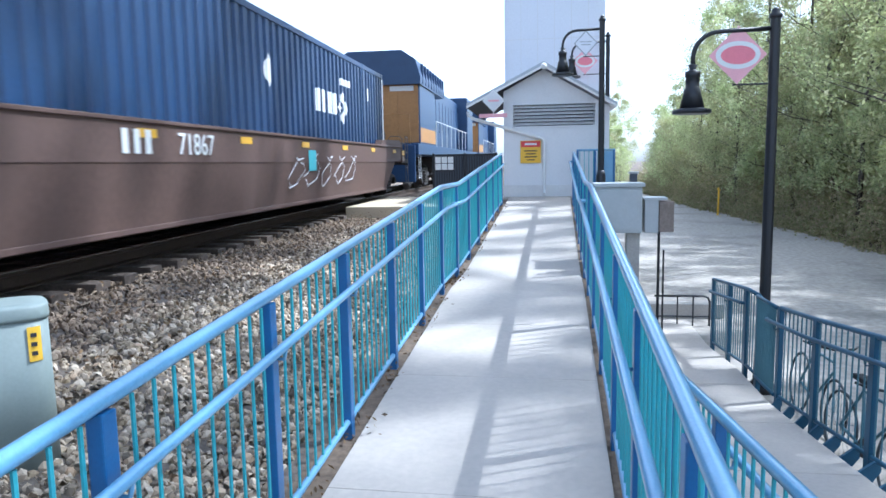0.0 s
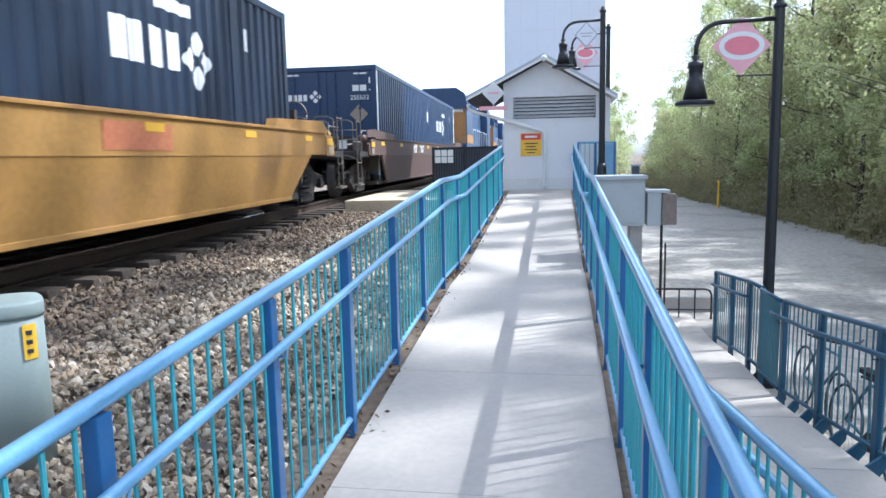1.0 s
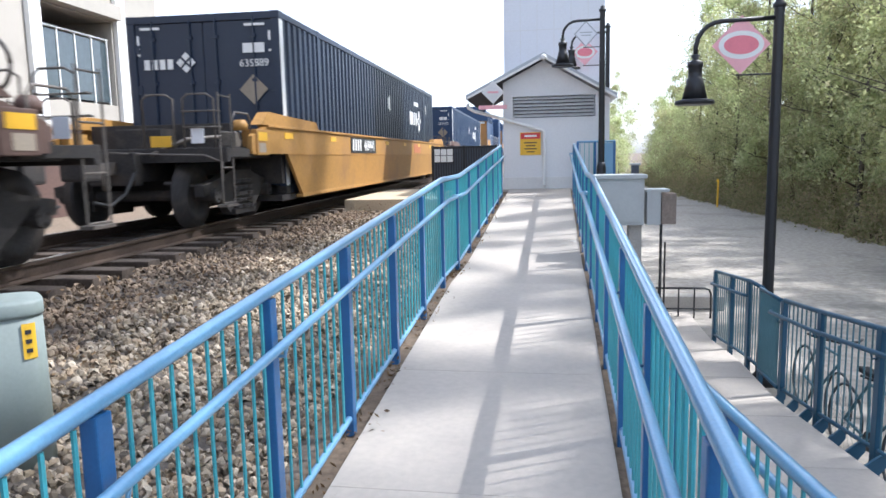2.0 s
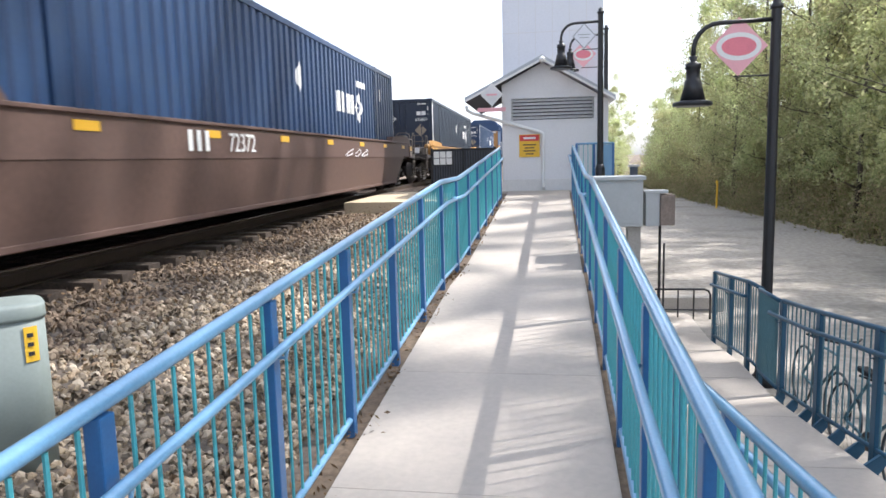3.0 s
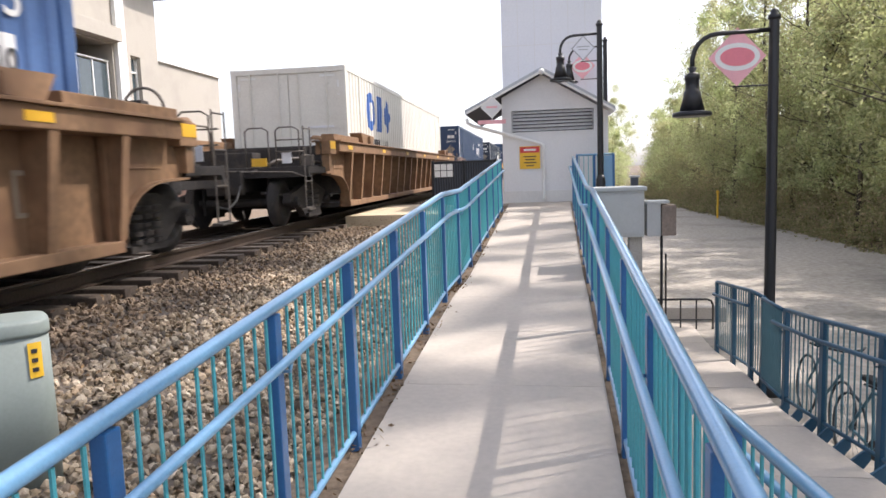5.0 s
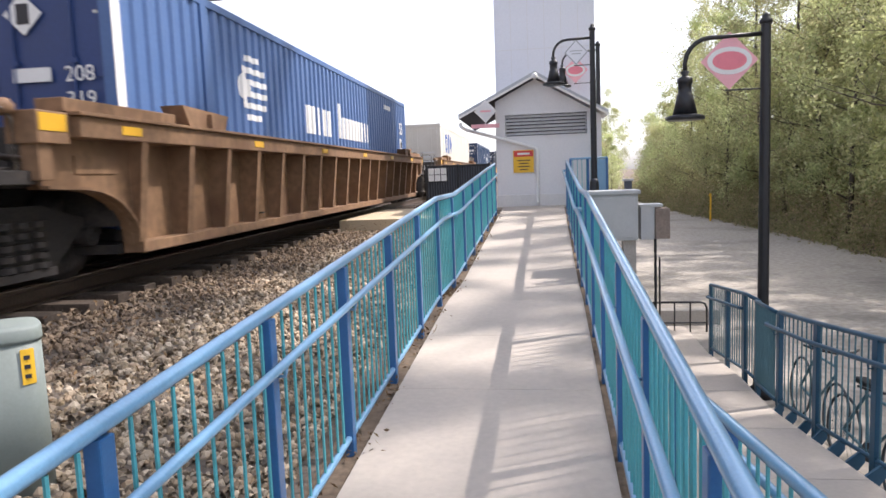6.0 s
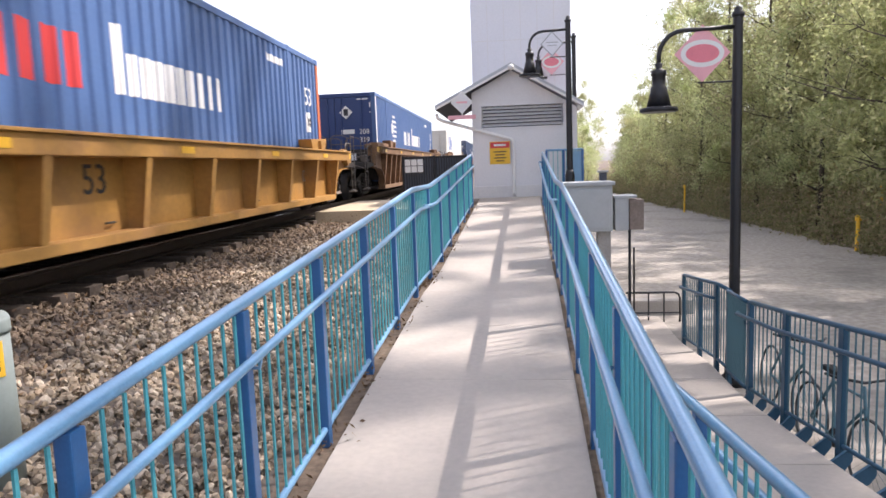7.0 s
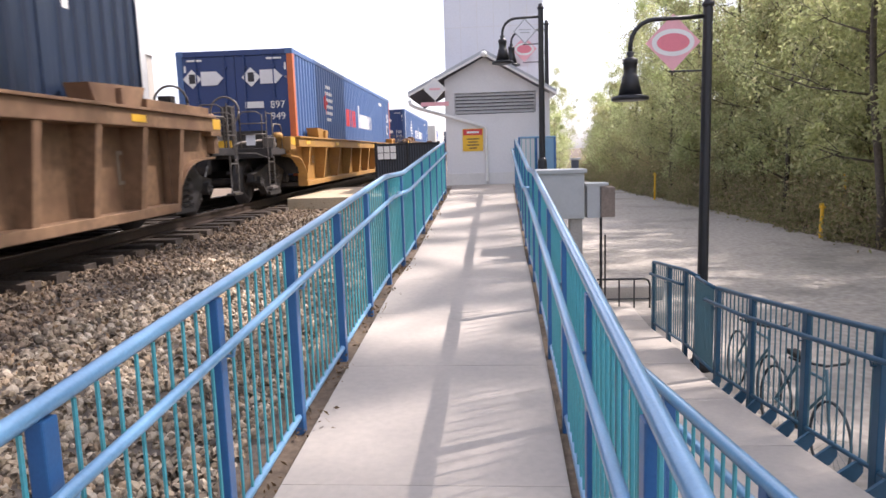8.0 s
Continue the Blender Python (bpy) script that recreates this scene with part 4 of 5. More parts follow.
def stack_marks(ob, number, first, wide=True):
    """Emblem, two long words and the length mark of the blue containers."""
    n = 26
    ex, ez, er = -4.6, 2.25, 0.5
    for i in range(6):
        z = ez + er * (-0.85 + i * 0.34)
        half = math.sqrt(max(0.02, er * er - (z - ez) ** 2))
        flat("emblem_bar", ob, "side", rect(ex + 0.1, z, 2 * half, 0.085), WHITE)
    flat("emblem_core", ob, "side", diamond(ex - 0.25, ez, 0.42, 0.6), first, 0.004)
    wordmark(ob, "side", -2.1, 2.0, 0.52, 5, first, 0.5, 0.12)
    wordmark(ob, "side", 0.0, 1.98, 0.46, 10, WHITE, 0.5, 0.13, 1.6)
    lettering("53", 0.5, WHITE, ob, Matrix.Translation((CW + 0.004, 7.2, 2.2)) @ SIDE, "length_mark")
    flat("height_plate", ob, "side", rect(7.2, 1.86, 0.34, 0.4), WHITE)
    lettering("10", 0.26, INK, ob, Matrix.Translation((CW + 0.008, 7.2, 1.77)) @ SIDE, "height_mark")
    flat("mark_bar", ob, "side", rect(5.3, 2.85, 0.9, 0.12), WHITE)
    for x in (-0.96, 0.36):
        flat("placard", ob, "door", diamond(x, CZ + 2.3, 0.42, 0.42), WHITE)
        flat("placard_core", ob, "door", rect(x, CZ + 2.3, 0.14, 0.2), INK, 0.004)
        if wide:
            flat("placard_field", ob, "door", [(x + 0.2, CZ + 2.15), (x + 0.55, CZ + 2.15), (x + 0.7, CZ + 2.3), (x + 0.55, CZ + 2.45), (x + 0.2, CZ + 2.45)], SIDING)
    flat("mark_bar", ob, "door", rect(0.4, CZ + 1.7, 0.42, 0.14), WHITE)
    a, b = number
    lettering(a, 0.22, WHITE, ob, Matrix.Translation((0.92, -CL - 0.008, CZ + 1.62)) @ BACK, "container_number")
    lettering(b, 0.22, WHITE, ob, Matrix.Translation((0.92, -CL - 0.008, CZ + 1.37)) @ BACK, "container_number")
    for i in range(3):
        flat("data_bar", ob, "door", rect(0.75, CZ + 0.85 - i * 0.1, 0.5, 0.03), SIDING)


def sill_marks(car, number, y, paint_plate=None, size=0.34, x=1.502):
    if paint_plate:
        part("number_plate", made_box(x, x + 0.004, y - 1.2, y + 1.05, 0.98, 1.3), paint_plate, car)
    for i in range(3 if not paint_plate else 4):
        part("mark_block", made_box(x + 0.005, x + 0.008, y - 1.06 + i * 0.2, y - 0.96 + i * 0.2, 1.03, 1.03 + size * 0.7), WHITE, car)
    lettering(number, size, WHITE, car, Matrix.Translation((x + 0.006, y + 0.4, 1.03)) @ SIDE, "wagon_number")


def scrawl(car, y0, y1, z0, z1, mat, seed, x, n=5, r=0.014):
    """Sprayed loops of paint, thin on the sheet."""
    rng = random.Random(seed)
    for i in range(n):
        c, w = y0 + (y1 - y0) * (i + 0.5) / n, (y1 - y0) / n * 0.55
        pts = []
        for k in range(14):
            a = k * 0.55 + rng.random()
            pts.append((x + 0.002, c + w * math.sin(a) * rng.uniform(0.5, 1.1), (z0 + z1) / 2 + (z1 - z0) / 2 * math.cos(a * 0.8) * rng.uniform(0.6, 1)))
        bm = bmesh.new()
        sweep(bm, pts, r, 5)
        bmesh.ops.transform(bm, matrix=Matrix.Translation((x, 0, 0)) @ Matrix.Diagonal((0.12, 1, 1, 1)) @ Matrix.Translation((-x, 0, 0)), verts=bm.verts[:])
        part("graffiti", bm, mat, car, "sprayed graffiti stroke")


A_MID = 10.14
MID = {"a": A_MID, "b": A_MID - 22.5, "c": A_MID - 46.2, "d": A_MID - 68.75, "e": A_MID - 93.1, "f": A_MID - 115.8, "g": A_MID - 138.8}

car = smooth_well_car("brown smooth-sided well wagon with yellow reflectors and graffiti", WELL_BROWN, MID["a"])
sill_marks(car, "71867", -3.0)
scrawl(car, 0.2, 4.4, 0.5, 1.1, SIDING, 3, 1.5, 5, 0.012)
part("graffiti_patch", made_box(1.504, 1.508, 1.3, 1.7, 0.8, 1.15, 0.001), TEAL, car, "small turquoise sprayed patch")
box_a = container("navy blue corrugated shipping container with white marks", NAVY, MID["a"], corner=WHITE, edge=WHITE)
umbrella_marks(box_a, "255632")

car = smooth_well_car("yellow smooth-sided well wagon with dark number plate", WELL_YELLOW, MID["b"])
sill_marks(car, "469441", -3.6, BLACK, x=1.509)
part("logo_patch", made_box(1.502, 1.506, 2.7, 3.9, 1.0, 1.27), FADED_RED, car, "faded red patch")
box_b = container("blackish navy corrugated shipping container with white marks", BLACK_NAVY, MID["b"], corner=WHITE, edge=BLACK_NAVY)
umbrella_marks(box_b, "635889", 0.75)

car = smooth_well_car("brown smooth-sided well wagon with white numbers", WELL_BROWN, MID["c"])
sill_marks(car, "72372", -3.2)
scrawl(car, 2.2, 4.2, 0.95, 1.15, SIDING, 8, 1.5, 3, 0.012)
box_c = container("navy blue corrugated shipping container with white end post", NAVY, MID["c"], corner=WHITE, edge=NAVY)
umbrella_marks(box_c, "248353")

car = ribbed_well_car("rusty tan ribbed well wagon with white graffiti", WELL_RUST, MID["d"], 1.52, (12.81, 11.0))
scrawl(car, -2.4, 6.9, 0.45, 1.2, WHITE, 21, 1.328, 14, 0.07)
part("data_plate", made_box(1.441, 1.446, -8.0, -7.8, 0.6, 0.85), WHITE, car)
box_d = container("white shipping container with large blue letters and stains", WHITE_BOX, MID["d"], half=7.315)
for i, y in enumerate((-5.05, -4.1, -3.15)):
    if i == 0:
        flat("logo_block", box_d, "side", oval(y, 2.4, 0.86, 0.95), LETTER_BLUE)
        flat("logo_core", box_d, "side", oval(y + 0.08, 2.4, 0.36, 0.46), WHITE_BOX, 0.003)
    elif i == 1:
        flat("logo_block", box_d, "side", [(y - 0.36, 1.95), (y + 0.2, 1.95), (y + 0.36, 2.86), (y - 0.2, 2.86)], LETTER_BLUE)
    else:
        flat("logo_block", box_d, "side", diamond(y, 2.4, 0.84, 0.95), LETTER_BLUE)
wordmark(box_d, "side", -5.25, 1.62, 0.24, 9, INK, 0.5, 0.45)
for i in range(5):
    flat("data_bar", box_d, "door", rect(0.7, CZ + 1.6 - i * 0.2, 0.6, 0.05), SIDING)

car = ribbed_well_car("rusty brown ribbed well wagon", WELL_RUST, MID["e"], 1.5)
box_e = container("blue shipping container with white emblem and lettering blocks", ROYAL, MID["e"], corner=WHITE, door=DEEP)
stack_marks(box_e, ("208", "319"), WHITE, False)

car = ribbed_well_car("yellow ribbed well wagon with stained panels", WELL_YELLOW, MID["f"], 1.27, (11.54, 11.16), -1, 11)
lettering("53", 0.42, INK, car, Matrix.Translation((1.327, -0.55, 0.72)) @ SIDE, "length_mark")
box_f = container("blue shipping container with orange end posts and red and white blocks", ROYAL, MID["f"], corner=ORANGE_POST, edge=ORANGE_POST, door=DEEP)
stack_marks(box_f, ("897", "949"), RED, True)

car = ribbed_well_car("tan ribbed well wagon with weathered top chord", WELL_RUST, MID["g"], 1.45)
box_g = container("dark navy shipping container with pale front posts", BLACK_NAVY, MID["g"], edge=WHITE)
umbrella_marks(box_g, "211406")


def locomotive(label, y0):
    ob = thing("locomotive", label, "locomotive", pose(TRACK_X, y0, RAIL_Z), "locomotives")
    part("frame", made_box(-1.5, 1.5, -10.6, 10.6, 1.2, 1.55, 0.02), LOCO_BLUE, ob)
    part("fuel_tank", made_box(-1.35, 1.35, -3, 3, 0.35, 1.2, 0.08), DARK_STEEL, ob)
    part("end_hood", made_box(-1.45, 1.45, -9.9, -6.5, 1.55, 3.55, 0.05), LOCO_BLUE, ob)
    part("end_plate", made_box(-1.4, 1.4, -9.915, -9.895, 1.6, 3.5, 0.004), LOCO_GOLD, ob, "gold painted hood end")
    wing = [(-1.5, 3.5), (-1.52, 3.75), (-1.35, 4.3), (-0.9, 4.6), (0.9, 4.6), (1.35, 4.3), (1.52, 3.75), (1.5, 3.5)]
    part("radiator", slab(bmesh.new(), wing, "y", -10.1, -4.3), LOCO_BLUE, ob, "dark blue overhanging radiator")
    part("hood", made_box(-0.95, 0.95, -6.5, 5.0, 1.55, 4.1, 0.08), LOCO_BLUE, ob)
    for y in np.arange(-9.6, -4.6, 0.62):
        part("radiator_rib", made_box(1.44, 1.53, y, y + 0.09, 3.55, 4.2), LOCO_BLUE, ob)
    part("horn_stack", made_box(-0.5, 0.5, -3.6, -2.0, 4.1, 4.5, 0.06), LOCO_BLUE, ob)
    part("end_handrail", sweep(bmesh.new(), [(1.2, -10.5, 1.5), (1.2, -10.5, 2.5), (0.3, -10.5, 2.5), (0.3, -10.5, 1.5)], 0.02, 6), LOCO_GOLD, ob)
    part("side_stripe", made_box(1.451, 1.456, -9.85, -6.55, 1.62, 2.1), LOCO_GOLD, ob, "gold stripe along the hood")
    part("cab", made_box(-1.5, 1.5, 5.0, 8.0, 1.55, 4.4, 0.1), LOCO_BLUE, ob)
    part("nose", made_box(-0.95, 0.95, 8.0, 10.0, 1.55, 3.1, 0.1), LOCO_GOLD, ob)
    part("window", made_box(-0.95, -0.2, -9.935, -9.912, 2.7, 3.2), GLASS, ob)
    part("door", made_box(0.1, 0.7, -9.94, -9.9, 1.62, 3.28, 0.01), LOCO_GOLD, ob)
    part("number_board", made_box(0.45, 1.25, -9.945, -9.92, 3.3, 3.46), WHITE, ob)
    for y in np.arange(-6.2, 4.8, 1.05):
        part("hood_door", made_box(0.95, 0.975, y, y + 0.95, 2.25, 3.6, 0.01), LOCO_BLUE, ob)
    for y in np.arange(-6.2, 5, 1.5):
        part("stanchion", made_tube((1.45, y, 1.55), (1.45, y, 2.5), 0.018, seg=6), WHITE, ob)
    part("side_handrail", made_tube((1.45, -6.3, 2.5), (1.45, 5, 2.5), 0.018, seg=6), WHITE, ob)
    for z in (4.62, 4.66):
        part("vent", made_tube((0, -2 if z < 4.65 else 1.5, 3.85), (0, -2 if z < 4.65 else 1.5, 4.4), 0.35, seg=14), LOCO_BLUE, ob)
    for s in (-1, 1):
        part("coupler", made_box(-0.15, 0.15, min(s * 10.6, s * 11.3), max(s * 10.6, s * 11.3), 0.68, 0.92, 0.03), DARK_STEEL, ob)
        part("pilot", made_box(-1.4, 1.4, min(s * 10.6, s * 10.72), max(s * 10.6, s * 10.72), 0.3, 1.5, 0.02), LOCO_BLUE, ob)
        add_bogie(ob, s * 7.0, (-1.9, 0.0, 1.9))
        ladder(ob, 1.46, s * 10.2, 0.4, 1.5, WHITE)
    MOVERS.append((ob, y0))
    return ob


locomotive("dark blue and gold diesel locomotive with radiator wings", A_MID + 11.55 + 11.3)
locomotive("dark blue and gold diesel locomotive heading the train", A_MID + 11.55 + 11.3 + 22.6)


def motions():
    for ob, y0 in MOVERS:
        walk(ob, [(t / 2, pose(TRACK_X, y0 + gone(t / 2), RAIL_Z)) for t in range(17)])
    for w, a, r in WHEELS:
        walk(w, [(k / FPS, pose(0, a, r, -math.degrees(gone(k / FPS) / r))) for k in range(241)])

# ---- the gabled building and the tower ----
BY, BX0, BX1 = 16.5, -0.82, 1.60
PLAT = floor_z(TOP)
house = thing("equipment_house", "small grey gabled building with horizontal louvres and clad walls", "building")
PEAK_X, PEAK_Z, EAVE_L, EAVE_R = 0.106, 4.0, (-1.66, 3.12), (1.74, 3.06)
hole = (-0.60, 1.28, 2.64, 3.13)
bm = bmesh.new()
x0, x1, z0, z1 = hole
for poly in ([(BX0, PLAT), (BX1, PLAT), (BX1, z0), (BX0, z0)], [(BX0, z0), (x0, z0), (x0, z1), (BX0, z1)], [(x1, z0), (BX1, z0), (BX1, 3.05), (x1, z1)], [(BX0, z1), (x1, z1), (BX1, 3.05), (PEAK_X, 3.93), (BX0, 3.45)]):
    slab(bm, poly, "y", BY, BY + 0.15)
part("front_wall", bm, SIDING, house)
bm = bmesh.new()
box(bm, BX0, BX0 + 0.15, BY + 0.15, 21.0, PLAT, 3.42)
box(bm, BX1 - 0.15, BX1, BY + 0.15, 21.0, PLAT - 2.2, 3.03)
box(bm, BX0 + 0.15, BX1 - 0.15, 20.85, 21.0, PLAT, 3.0)
part("side_wall", bm, SIDING, house)
part("foundation", made_box(BX0 + 0.01, BX1 - 0.01, BY + 0.02, 20.9, LOT_Z - 0.1, PLAT - 0.002), OLD_CONCRETE, house)
x = BX0 + 0.15
while x < BX1 - 0.05:  # standing seams of the cladding
    top = 3.45 + (3.93 - 3.45) * (x - BX0) / (PEAK_X - BX0) if x < PEAK_X else 3.05 + (3.93 - 3.05) * (BX1 - x) / (BX1 - PEAK_X)
    bm = bmesh.new()
    box(bm, x - 0.006, x + 0.006, BY - 0.007, BY + 0.002, PLAT + 0.30, z0 - 0.04 if x0 - 0.03 < x < x1 + 0.03 else top - 0.04)
    if x0 - 0.03 < x < x1 + 0.03:
        box(bm, x - 0.006, x + 0.006, BY - 0.007, BY + 0.002, z1 + 0.04, top - 0.04)
    part("seam", bm, SIDING, house)
    x += 0.2
for ex, ez in (EAVE_L, EAVE_R):
    d = Vector((ex - PEAK_X, 0, ez - PEAK_Z)).normalized()
    n = Vector((-d.z, 0, d.x)) if d.x > 0 else Vector((d.z, 0, -d.x))
    a, b = Vector((PEAK_X, 0, PEAK_Z)), Vector((ex, 0, ez))
    bm = bmesh.new()
    slab(bm, [(a.x, a.z), (b.x, b.z), (b.x, b.z + 0.06), (a.x, a.z + 0.07)], "y", BY - 0.28, 21.2)
    part("roof", bm, ROOF_METAL, house)
    bm = bmesh.new()
    slab(bm, [(a.x, a.z - 0.004), (b.x, b.z - 0.004), (b.x, b.z - 0.055), (a.x, a.z - 0.06)], "y", BY - 0.30, BY - 0.27)
    part("bargeboard", bm, WHITE, house, "white bargeboard")
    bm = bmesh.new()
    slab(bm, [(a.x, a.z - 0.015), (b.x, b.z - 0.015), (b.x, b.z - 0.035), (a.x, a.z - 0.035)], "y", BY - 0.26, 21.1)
    # left soffit gets a dark colour that stands in for the eave's shade
    part("soffit", bm, DARK_GREY if ex < 0 else SIDING, house, "soffit boards coloured dark for the eave's shade" if ex < 0 else "")
part("ridge_lamp", lathe(bmesh.new(), [(0.02, 0), (0.07, 0.02), (0.07, 0.07), (0.03, 0.1)], 12), WHITE, house).matrix_basis = pose(PEAK_X, BY - 0.31, PEAK_Z - 0.05, 90)
part("plinth", made_box(BX0 - 0.012, BX1 + 0.012, BY - 0.03, BY - 0.0005, PLAT - 0.05, PLAT + 0.27, 0.008), PLINTH, house, "white painted plinth")
louvre = part("louvre", made_box(x0 + 0.03, x1 - 0.03, BY + 0.13, BY + 0.14, z0, z1), DARK_GREY, house)
bm = bmesh.new()
for q in ((x0 - 0.03, x1 + 0.03, z1, z1 + 0.035), (x0 - 0.03, x1 + 0.03, z0 - 0.035, z0), (x0 - 0.035, x0, z0, z1), (x1, x1 + 0.035, z0, z1)):
    box(bm, q[0], q[1], BY - 0.02, BY + 0.02, q[2], q[3])
part("frame", bm, SIDING, louvre)
for i in range(6):
    z = z0 + 0.03 + i * (z1 - z0 - 0.02) / 6
    bm = bmesh.new()
    slab(bm, [(BY - 0.012, z), (BY - 0.008, z - 0.006), (BY + 0.10, z + 0.052), (BY + 0.096, z + 0.058)], "x", x0, x1)
    part("slat", bm, SIDING, louvre)
# warning sign on the wall
sign = thing("warning_sign", "yellow warning sign with red heading on the clad wall", "sign")
part("panel", made_box(-0.43, 0.045, BY - 0.03, BY - 0.012, 1.79, 2.31, 0.004), YELLOW, sign)
part("heading", made_box(-0.415, 0.03, BY - 0.034, BY - 0.03, 2.16, 2.295), RED, sign)
for i, w in enumerate((0.15, 0.11, 0.14, 0.09)):
    part("text_bar", made_box(-0.19 - w, -0.19 + w, BY - 0.033, BY - 0.03, 2.06 - i * 0.07, 2.085 - i * 0.07), INK, sign)
part("text_bar", made_box(-0.33, -0.05, BY - 0.037, BY - 0.034, 2.205, 2.25), WHITE, sign)
# white downpipe along the wall
pipe = thing("downpipe", "white painted downpipe running across the gable wall", "pipe")
bm = sweep(bmesh.new(), [(-1.64, BY - 0.10, 3.0), (-1.62, BY - 0.10, 2.9), (-1.5, BY - 0.10, 2.83), (0.06, BY - 0.08, 2.36), (0.115, BY - 0.08, 2.31), (0.12, BY - 0.08, 2.2), (0.12, BY - 0.08, PLAT + 0.12), (0.12, BY - 0.14, PLAT + 0.06)], 0.04, 10)
part("pipe_run", bm, WHITE, pipe)
for z in (1.45, 2.1):
    part("clamp", made_box(0.07, 0.17, BY - 0.06, BY + 0.001, z, z + 0.03), WHITE, pipe)
# diamond sign and red bar under the eave
board = thing("diamond_sign", "white diamond sign with red bar hung under the eave", "sign")
bm = bmesh.new()
slab(bm, [(-1.03, 2.96), (-0.77, 3.22), (-1.03, 3.48), (-1.29, 3.22)], "y", BY - 0.335, BY - 0.315)
part("diamond", bm, WHITE, board)
bm = bmesh.new()
slab(bm, [(-1.03, 3.01), (-0.82, 3.22), (-1.03, 3.43), (-1.24, 3.22)], "y", BY - 0.339, BY - 0.336)
part("field", bm, SIDING, board)
part("text_bar", made_box(-1.15, -0.91, BY - 0.343, BY - 0.34, 3.2, 3.24), PINK, board)
part("red_bar", made_box(-1.36, -0.72, BY - 0.335, BY - 0.315, 2.84, 2.93), PINK, board)
part("hanger", made_tube((-1.03, BY - 0.325, 2.9), (-1.03, BY - 0.325, 3.42), 0.012), WHITE, board)
part("bracket", made_tube((-1.03, BY - 0.30, 3.40), (-1.03, BY + 0.1, 3.40), 0.012), WHITE, board)

tower = thing("lift_tower", "tall pale grey metal-clad tower behind the gable", "tower")
part("shaft", made_box(-0.96, 1.80, 20.0, 22.6, LOT_Z - 0.05, 13.5, 0.03), TOWER, tower)
for x in np.arange(-0.5, 1.7, 0.46):
    part("panel_joint", made_box(x - 0.006, x + 0.006, 19.99, 20.002, 1.2, 13.4), SIDING, tower)
for z in (5.2, 8.0, 10.8):
    part("panel_joint", made_box(-0.955, 1.795, 19.992, 20.002, z - 0.007, z + 0.007), SIDING, tower)
part("coping", made_box(-1.02, 1.86, 19.94, 22.66, 13.5, 13.62, 0.02), ROOF_METAL, tower)

# dark fence by the crossing
fence = thing("platform_fence", "dark slatted steel fence beside the crossing", "fence")
part("top_rail", made_box(-2.6, -1.0, 16.98, 17.03, 1.99, 2.04, 0.008), BLACK, fence)
part("bottom_rail", made_box(-2.6, -1.0, 16.98, 17.03, 0.98, 1.03, 0.008), BLACK, fence)
part("mesh_sheet", made_box(-2.57, -1.03, 17.012, 17.018, 1.03, 1.99), DARK_GREY, fence)
for x in (-2.57, -1.8, -1.03):
    part("post", made_box(x - 0.03, x + 0.03, 16.97, 17.04, 0.9, 2.06, 0.006), BLACK, fence)
for i in range(24):
    part("slat", made_box(-2.5 + i * 0.062, -2.475 + i * 0.062, 16.992, 17.01, 1.03, 1.99), BLACK, fence)
notice = thing("notice_board", "small white notice with four cells on the dark fence", "sign")
for i in range(3):
    for j in range(2):
        part("cell", made_box(-2.52 + i * 0.155, -2.385 + i * 0.155, 16.955, 16.968, 1.66 + j * 0.165, 1.81 + j * 0.165), WHITE, notice)
part("backing", made_box(-2.53, -2.05, 16.966, 16.972, 1.64, 1.99), BLACK, notice)

solid("crossing_pad", made_box(-4.1, LEFT - 0.2, 14.4, 18.8, 0.5, 0.925, 0.01), TAN_CONCRETE, "tan concrete crossing pad beside the track", "pad", kind="structure")

# blue panel fence on the platform
guard = thing("platform_railing", "blue steel railing at the platform edge", "railing", group="ramp railings")
for x in (0.86, 1.24, 1.66):
    shared("post", POST, guard, Matrix.Translation((x, 16.0, PLAT)))
part("top_rail", sweep(bmesh.new(), [(0.84, 16.0, PLAT + 1.05), (1.68, 16.0, PLAT + 1.05)], 0.025), BLUE, guard)
part("bottom_rail", sweep(bmesh.new(), [(0.84, 16.0, PLAT + 0.06), (1.68, 16.0, PLAT + 0.06)], 0.02), BLUE, guard)
part("panel", made_box(1.42, 1.68, 15.985, 15.995, PLAT + 0.08, PLAT + 1.02, 0.002), BLUE, guard)
for i in range(8):
    shared("baluster", BALUSTER, guard, Matrix.Translation((0.91 + i * 0.1, 16.0, PLAT + 0.06)))


